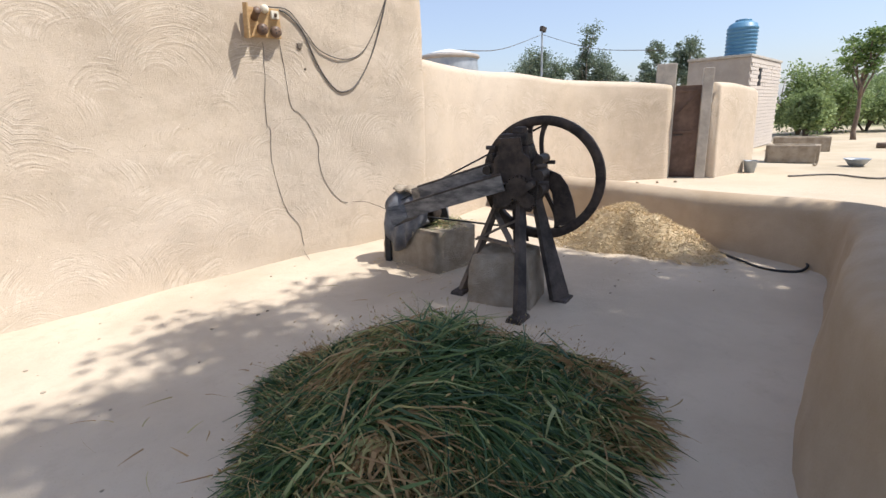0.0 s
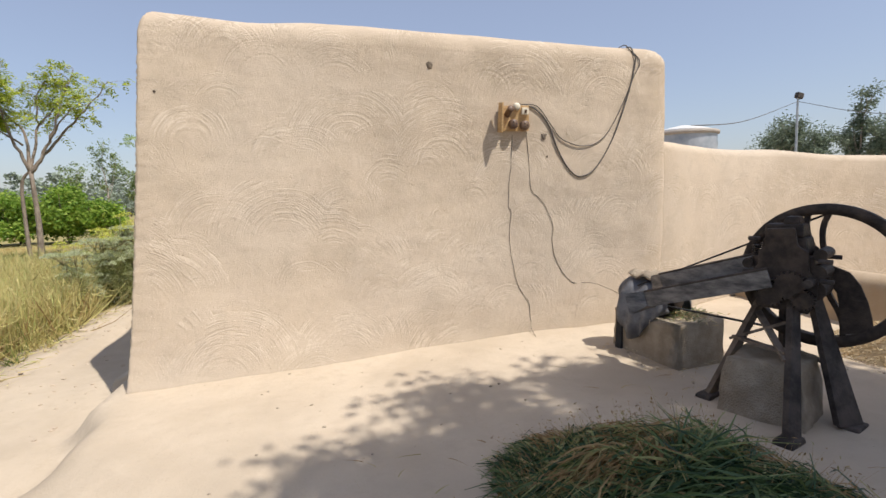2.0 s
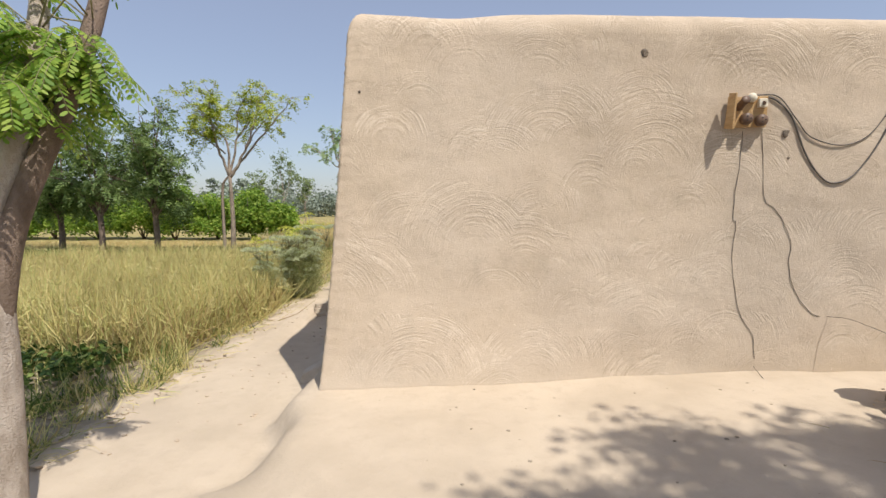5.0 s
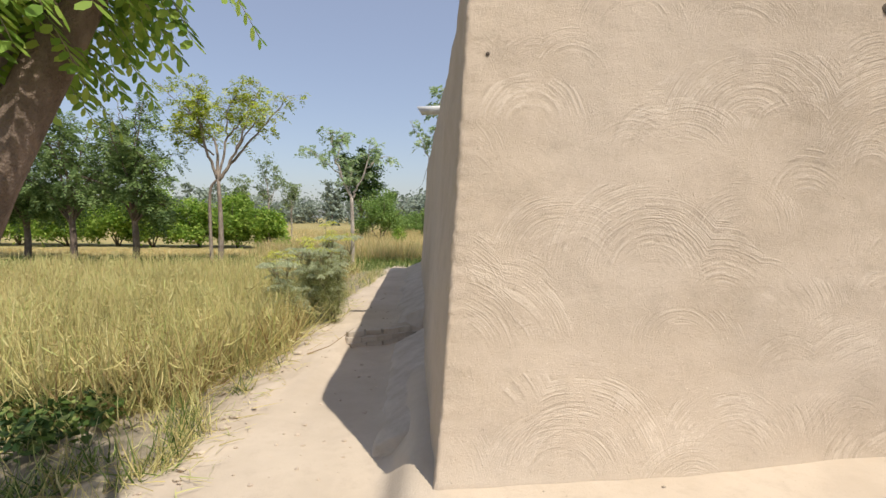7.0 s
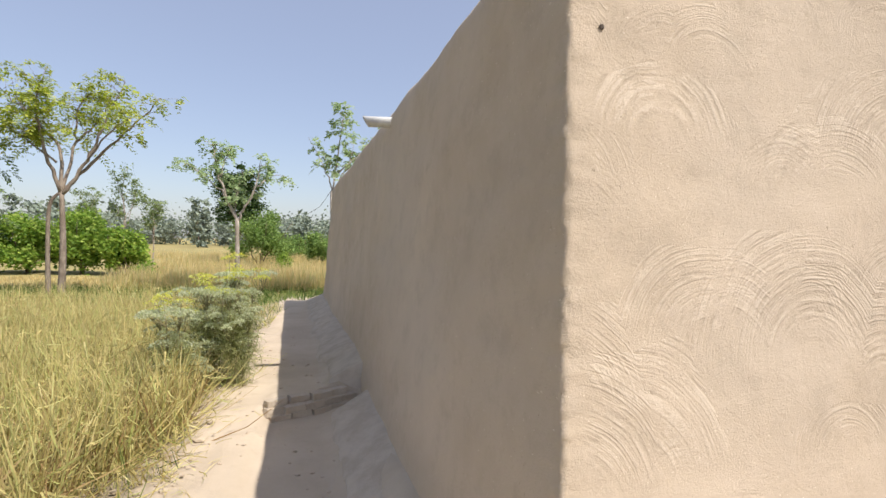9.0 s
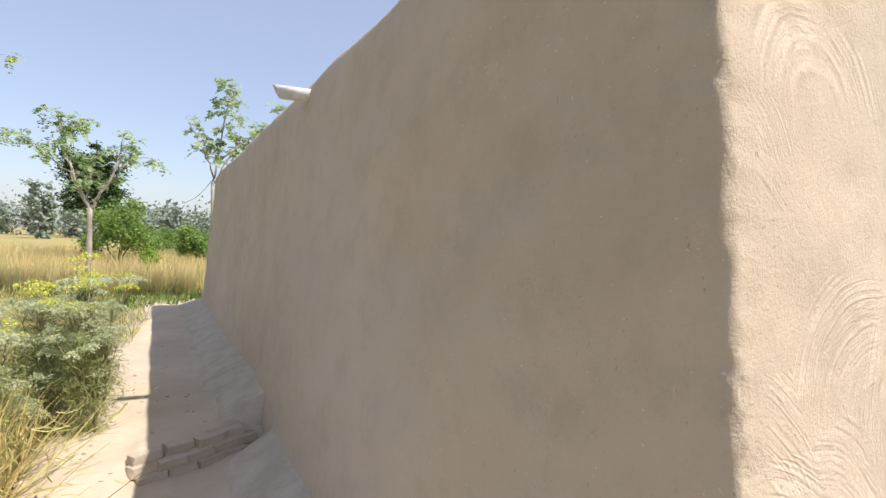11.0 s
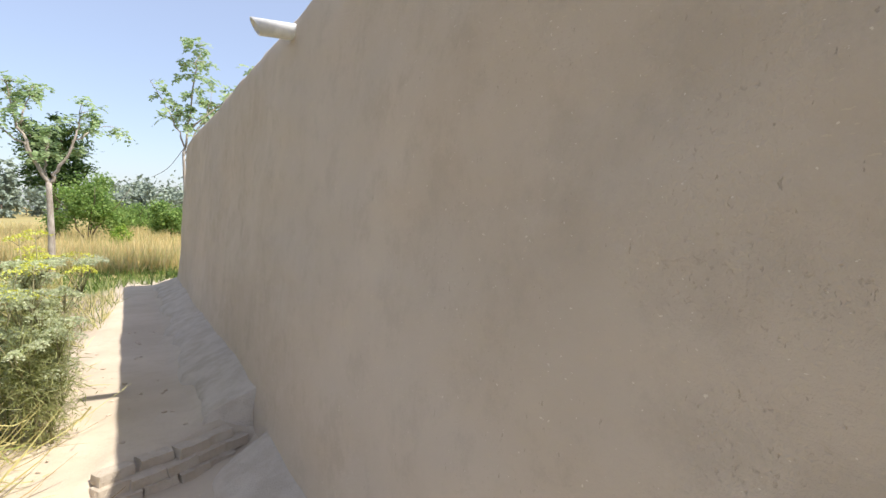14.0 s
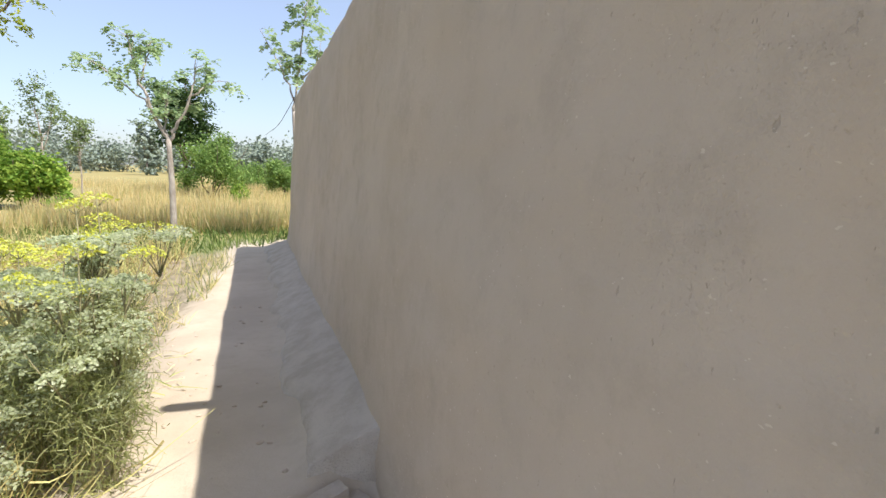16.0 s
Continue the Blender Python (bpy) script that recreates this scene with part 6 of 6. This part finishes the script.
def build_yard():
    for x, y, s, rz in ((15.9, -0.5, (0.95, 0.5, 0.42), -74), (19.6, 0.55, (1.3, 0.5, 0.42), -74)):
        t = thing("feed_trough", pose(x, y, float(ground_height(x, y)), 0, 0, rz), "brown brick-and-mud cattle feed trough in yard", "trough", "yard feed troughs")
        for dx, dy, w, d in ((0, -s[1] / 2, s[0], 0.12), (0, s[1] / 2, s[0], 0.12), (-s[0] / 2, 0, 0.12, s[1]), (s[0] / 2, 0, 0.12, s[1])):
            bm = bmesh.new()
            box(bm, (w, d, s[2]), pose(dx, dy, 0))
            part("side", bm, BLOCK, t, bevel=0.02)
        bm = bmesh.new()
        box(bm, (s[0] - 0.1, s[1] - 0.1, s[2] * 0.6))
        part("filling", bm, CHAFF, t)
    b = thing("metal_basin", pose(15.6, -1.85, float(ground_height(15.6, -1.85))), "shallow grey metal basin on bare yard earth", "basin")
    part("bowl", lathe(bmesh.new(), [(0.12, 0.0), (0.19, 0.10), (0.24, 0.16), (0.25, 0.17), (0.22, 0.15), (0.18, 0.10), (0.10, 0.03)], 24), GALVANISED, b, soft=True)
    p = thing("lamp_pole", pose(31.3, 21.8, -0.3), "tall thin street lamp pole behind boundary wall", "lamp pole")
    part("pole", rod(bmesh.new(), (0, 0, 0), (0, 0, 7.6), 0.10, 0.06), GALVANISED, p)
    bm = bmesh.new()
    box(bm, (0.45, 0.3, 0.35), pose(0.05, 0, 7.5, 0, 15))
    part("lamp_head", bm, IRON_DUSTY, p, bevel=0.04)
    g = thing("grain_silo", pose(12.0, 8.0, 0.1), "round galvanised grain bin with conical lid behind wall", "grain bin")
    prof = [(0.92, 0.0)] + [(0.92 + 0.02 * (k % 2), 0.2 * (k + 1)) for k in range(15)] + [(0.92, 3.08), (0.92, 3.18)]
    part("bin_body", lathe(bmesh.new(), prof, 32), GALVANISED, g, soft=True)
    part("rim", lathe(bmesh.new(), [(0.92, 3.10), (0.985, 3.12), (0.99, 3.19), (0.95, 3.22)], 32), RENDERED, g, "dark rolled rim", soft=True)
    part("conical_lid", lathe(bmesh.new(), [(0.95, 3.215), (0.6, 3.32), (0.12, 3.42)], 32), PIPE_GREY, g, "pale conical lid", soft=True)
    for x, y, h, s in ((34.0, 24.8, 7.4, 1.5), (35.0, 26.6, 6.2, 1.5), (34.0, 22.7, 5.8, 1.3), (34.0, 20.0, 7.5, 1.0), (34.5, 18.6, 5.8, 1.1), (36.0, 17.6, 4.0, 0.8), (34.0, 14.3, 6.5, 0.8), (34.5, 12.5, 6.0, 0.9), (35.0, 15.4, 4.6, 0.7)):
        build_tree("yard_tree", x, y, h, s, "grey-green eucalyptus tree behind boundary wall", LEAF_EUCALYPT, BARK, 0.14, 0.35, 7, 5200, 0.20, (0, 0), 40, 0.9, 0.32, 2.4, "trees behind the yard", tight=0.34)
    build_tree("open_tree", 26.0, 0.95, 4.1, 0.95, "open-crowned tree standing beyond the yard", LEAF_ACACIA, BARK_DARK, 0.09, 0.55, 7, 3600, 0.13, (0.1, 0.1), 30, 0.5, 0.62, 2.0, tight=0.26)
    for x, y, w, h in ((29.5, 4.0, 3.2, 3.7), (31.5, 3.4, 3.4, 3.2), (27.0, 2.9, 1.8, 2.2), (34.0, 2.6, 4.0, 2.9), (36, 0.4, 5, 2.8), (44, 4.5, 6, 3.8), (46, 0.5, 6, 3.6), (50, 7, 7, 4)):
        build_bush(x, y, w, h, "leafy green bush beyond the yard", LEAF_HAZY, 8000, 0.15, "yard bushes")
    for k in range(16):
        a = radians(-14 + k * 4.2)
        d = rng.uniform(80, 130)
        h = rng.uniform(4, 8)
        build_tree("distant_tree", d * math.cos(a), d * math.sin(a), h, h * 0.45, "distant tree on the horizon with haze-tinted leaves", LEAF_HAZE, BARK_DARK, 0.16, 0.25, 5, 420, 0.75, (0, 0), 22, 0.8, 0.15, 1.6, "distant tree belt", tight=0.32)


build_yard()


# ---- bricks, dirt and small things ----
def build_brick_step():
    step = thing("brick_step", pose(-1.20, 4.15, -0.30, 0, 0, 28), "crumbling brick edge of a mud step in the path", "step")
    rows = ((-0.42, -0.17, 0.07, 0.31), (-0.45, -0.24, 0.0, 0.24, 0.46), (-0.42, -0.14, 0.12, 0.36))
    for k, (x, y, z, rz, l) in enumerate((x, -0.10 + 0.055 * r, 0.002 + 0.074 * r, rng.uniform(-5, 5), rng.uniform(0.232, 0.25)) for r, row in enumerate(rows) for x in row):
        bm = bmesh.new()
        box(bm, (l, 0.12, 0.078), None, 0.96)
        bmesh.ops.subdivide_edges(bm, edges=bm.edges[:], cuts=2, use_grid_fill=True)
        for v in bm.verts:
            v.co += Vector((lump(v.co + Vector((k, 0, 0)), 14, 0.014), lump(v.co + Vector((k, 3, 0)), 12, 0.014), lump(v.co + Vector((k, 7, 0)), 12, 0.009)))
        b = part("brick", bm, GREY_MUD, step)
        b.matrix_local = pose(x, y + rng.uniform(-0.03, 0.03), z, rng.uniform(-4, 4), rng.uniform(-3, 3), rz)


build_brick_step()


def clods(name, n, x0, x1, y0, y1, size, label, material, flat=0.6):
    """Scattered crumbs of dry earth."""
    verts, faces = [], []
    ico = bmesh.new()
    bmesh.ops.create_icosphere(ico, subdivisions=1, radius=1.0)
    base = [v.co.copy() for v in ico.verts]
    tris = [tuple(v.index for v in f.verts) for f in ico.faces]
    ico.free()
    for _ in range(n):
        x, y = rng.uniform(x0, x1), rng.uniform(y0, y1)
        r = size * rng.uniform(0.3, 1.0) ** 2
        o = len(verts)
        z = float(ground_height(x, y)) + noise.noise(Vector((x, y, 0)) * 0.9) * 0.02 + noise.noise(Vector((x, y, 0)) * 3.5) * 0.009
        for v in base:
            k = r * rng.uniform(0.75, 1.25)
            verts.append((x + v.x * k * 1.3, y + v.y * k, z + r * 0.25 + v.z * k * flat))
        faces += [tuple(i + o for i in t) for t in tris]
    ob = new(name, data_mesh(name, verts, faces, material, soft=False))
    tagged(ob, label, "earth crumbs", kind="stuff")


clods("earth_crumbs", 260, -2.4, -0.9, -1.5, 9.0, 0.022, "small crumbs of dry earth on the path", BRICK_RED)
clods("floor_crumbs", 160, -0.2, 7.0, -3.5, -0.3, 0.013, "small crumbs of dry earth on courtyard floor", BLOCK)
clods("edge_clods", 420, -3.4, -2.1, -3.5, 6.0, 0.05, "dry earth clods at the field edge", EARTH)


def litter(name, n, boxes, label, mat, lo, hi, width):
    """Loose stalks lying on the floor."""
    pts = []
    for x0, x1, y0, y1, share in boxes:
        k = int(n * share)
        pts.append(np.column_stack([rng.uniform(x0, x1, k), rng.uniform(y0, y1, k)]))
    q = np.concatenate(pts)
    n = len(q)
    root = np.column_stack([q, ground_height(q[:, 0], q[:, 1]) + 0.03])
    a = rng.uniform(0, 2 * np.pi, n)
    L = rng.uniform(lo, hi, n)
    tip = root + np.column_stack([np.cos(a) * L, np.sin(a) * L, rng.uniform(-0.005, 0.02, n)])
    bend = rng.normal(size=(n, 3)) * np.array([0.1, 0.1, 0.0]) * L[:, None] * 2
    bend[:, 2] -= L * 0.15
    v, f = blades(root, tip, rng.uniform(0.5, 1.0, n) * width, bend, 3)
    ob = new(name, data_mesh(name, v.tolist(), f.tolist(), mat, soft=False))
    tagged(ob, label, "grass litter", kind="stuff")


litter("grass_litter", 45, [(1.7, 2.6, -3.6, -2.2, 0.5), (3.7, 4.8, -4.2, -3.0, 0.3), (3.6, 4.6, -2.2, -1.2, 0.2)], "loose cut grass stalks on floor round heap", FODDER_DRY, 0.05, 0.2, 0.01)
litter("chaff_litter", 500, [(4.2, 5.2, -2.0, -0.7, 0.5), (5.8, 7.0, -3.4, -1.0, 0.5)], "chopped straw scattered on the floor", CHAFF, 0.02, 0.06, 0.008)


litter("stalk_litter", 420, [(-2.75, -1.95, -1.6, 2.2, 0.55), (-2.6, -2.0, 2.2, 7.0, 0.45)], "dry broken stalks strewn along the path edge", CROP, 0.05, 0.32, 0.010)


def build_block_grass():
    n = 700
    x, y = rng.normal(4.82, 0.12, n), rng.normal(-1.22, 0.12, n)
    root = np.column_stack([x, y, 0.445 + 0.05 * np.exp(-((x - 4.82) ** 2 + (y + 1.22) ** 2) / 0.03)])
    d = rng.normal(size=(n, 3)) * np.array([1, 1, 0.35])
    d /= np.linalg.norm(d, axis=1)[:, None]
    v, f = blades(root, root + d * rng.uniform(0.03, 0.1, n)[:, None], rng.uniform(0.006, 0.012, n), np.zeros((n, 3)), 2)
    ob = new("chopped_grass", data_mesh("chopped_grass", v.tolist(), f.tolist(), FODDER, CHAFF, slots=np.repeat(rng.integers(0, 2, n), 2), soft=False))
    tagged(ob, "small pile of chopped green grass on block", "fodder", kind="stuff")


build_block_grass()


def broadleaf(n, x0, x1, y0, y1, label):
    """Low broad-leaved weeds; the tree's shade is put into half the leaves as a dark tone."""
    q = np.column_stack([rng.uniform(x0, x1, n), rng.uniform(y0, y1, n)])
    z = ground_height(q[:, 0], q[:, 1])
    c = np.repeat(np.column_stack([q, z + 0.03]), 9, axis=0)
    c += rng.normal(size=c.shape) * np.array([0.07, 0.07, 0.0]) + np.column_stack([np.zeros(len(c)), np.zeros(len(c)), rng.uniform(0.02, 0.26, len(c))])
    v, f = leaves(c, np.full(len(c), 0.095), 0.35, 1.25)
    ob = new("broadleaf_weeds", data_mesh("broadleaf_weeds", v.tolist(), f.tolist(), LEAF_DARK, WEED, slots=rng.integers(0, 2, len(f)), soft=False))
    tagged(ob, label, "weeds", kind="stuff")


broadleaf(200, -6.0, -3.4, 0.3, 1.8, "broad-leaved weeds darkened for tree shade at foot of crop")


def chips(points):
    """Small knocked-out holes and stuck clods on the front wall, hole shade painted as dark lumps."""
    for x, z, r in points:
        bm = bmesh.new()
        bmesh.ops.create_icosphere(bm, subdivisions=2, radius=r)
        for v in bm.verts:
            v.co *= 1 + lump(v.co + Vector((x, 0, z)), 30, 0.9)
            v.co.y *= 0.35
        bmesh.ops.transform(bm, matrix=pose(x, front_y(x, z) - 0.004, z), verts=bm.verts)
        part("plaster_chip", bm, HOLE_SHADE, bpy.data.objects["mud_house"], "dark lump standing in for a shaded chip in plaster")


chips([(2.70, 3.02, 0.035), (0.08, 2.70, 0.011), (3.98, 2.28, 0.03), (4.02, 2.05, 0.014)])


def mud_skirt(y0, y1, rounded, label):
    """A ragged skirt of grey mud plastered along the foot of the side wall."""
    verts, faces = [], []
    ys = np.arange(y0, y1, 0.045)
    m = 11
    for y in ys:
        wall = -0.30 - 0.064 * y
        edge = wall - 0.46 + noise.noise(Vector((y * 2.3, 1.0, 0))) * 0.09 + noise.noise(Vector((y * 0.9, 7.0, 0))) * 0.10 + noise.noise(Vector((y * 13.0, 4.0, 0))) * 0.012
        if rounded:
            k = max(0.0, min(1.0, (y1 - y) / 0.3))
            edge = wall + (edge - wall) * (0.25 + 0.75 * math.sqrt(k))
        base = -0.29 + (0.20 if y > 4.42 else 0.0) - 0.012 * max(0.0, y - 5)
        for i in range(m):
            f = i / (m - 1)
            x = edge + (wall + 0.12 - edge) * f
            lip = 0.05 * min(1.0, f / 0.08) - (0.06 if i == 0 else 0.0)
            z = base + lip + 0.28 * f ** 0.85 + noise.noise(Vector((x * 3, y * 2.2, 0))) * 0.016 + noise.noise(Vector((x * 17, y * 13, 3))) * 0.006
            verts.append((x, y, z))
    for a in range(len(ys) - 1):
        for i in range(m - 1):
            k = a * m + i
            faces.append((k, k + 1, k + m + 1, k + m))
    n = len(verts)
    for a in (0, len(ys) - 1):
        low = []
        for i in range(m):
            x, y, z = verts[a * m + i]
            verts.append((x, y + (0.03 if a else -0.03), z - 0.32))
            low.append(len(verts) - 1)
        for i in range(m - 1):
            faces.append((a * m + i, a * m + i + 1, low[i + 1], low[i]) if a else (a * m + i + 1, a * m + i, low[i], low[i + 1]))
    ob = new("mud_skirt", data_mesh("mud_skirt", verts, faces, GREY_MUD))
    tagged(ob, label, "mud skirt", kind="structure")


mud_skirt(4.48, 13.9, False, "ragged grey mud skirt along the foot of the wall")
mud_skirt(0.5, 4.08, True, "broken grey mud skirt ending at a step")


# ---- yard clutter ----
def yard_hose(name, pts, r, label, mat):
    ob = new(name, tube_mesh(name, spline(pts, 8), r, mat, 8))
    tagged(ob, label, "hose")


yard_hose("black_hose", [(7.08, -2.95, 0.06), (6.92, -3.2, 0.07), (6.78, -3.5, 0.07), (6.9, -3.72, 0.07), (7.1, -3.72, 0.10), (7.2, -3.5, 0.13)], 0.012, "black rubber hose lying at foot of parapet", RUBBER)
yard_hose("yard_hose", [(12.9, -1.5, 0.16), (13.6, -2.0, 0.16), (13.4, -2.7, 0.16), (14.2, -3.2, 0.16), (14.0, -4.2, 0.16)], 0.016, "thin grey hose lying across bare yard", CABLE)


def build_bucket():
    b = thing("bucket", pose(13.25, -0.66, 0.14), "small grey metal bucket beside the far wall", "bucket")
    part("pail", lathe(bmesh.new(), [(0.09, 0.0), (0.13, 0.24), (0.14, 0.25), (0.12, 0.23), (0.085, 0.03)], 20), GALVANISED, b, soft=True)


build_bucket()


def build_stones():
    for k, (x, y, r) in enumerate(((9.6, 0.4, 0.03), (10.1, 0.25, 0.026), (10.3, 0.05, 0.036), (10.7, -0.1, 0.03), (11.0, -0.3, 0.03), (14.6, -3.0, 0.03), (15.2, -1.2, 0.04))):
        bm = bmesh.new()
        bmesh.ops.create_icosphere(bm, subdivisions=2, radius=r)
        for v in bm.verts:
            v.co *= 1 + lump(v.co + Vector((k, 0, 0)), 12, 0.7)
            v.co.z *= 0.8
        ob = part("stone", bm, BLOCK, None, soft=True)
        ob.matrix_world = pose(x, y, float(ground_height(x, y)) + r * 0.6, 0, 0, k * 40)
        tagged(ob, "small rough lump of dry earth in yard", "stone", "loose yard stones")


build_stones()


def build_logs():
    for k, (x, y, l, rz) in enumerate(((22.0, -2.0, 2.6, -70), (22.4, -2.3, 2.2, -62), (22.2, -2.1, 2.4, -76))):
        ob = new("log", tube_mesh("log", limb((-l / 2, 0, 0), (l / 2, 0, 0), 0, 5, 0.02), [0.09, 0.10, 0.095, 0.09, 0.085, 0.075], BARK_DARK, 9))
        ob.matrix_world = pose(x, y, float(ground_height(x, y)) + 0.08 + (0.15 if k == 2 else 0), 0, 0, rz)
        tagged(ob, "dry brown log lying in the yard", "log", "logs in the yard")


build_logs()
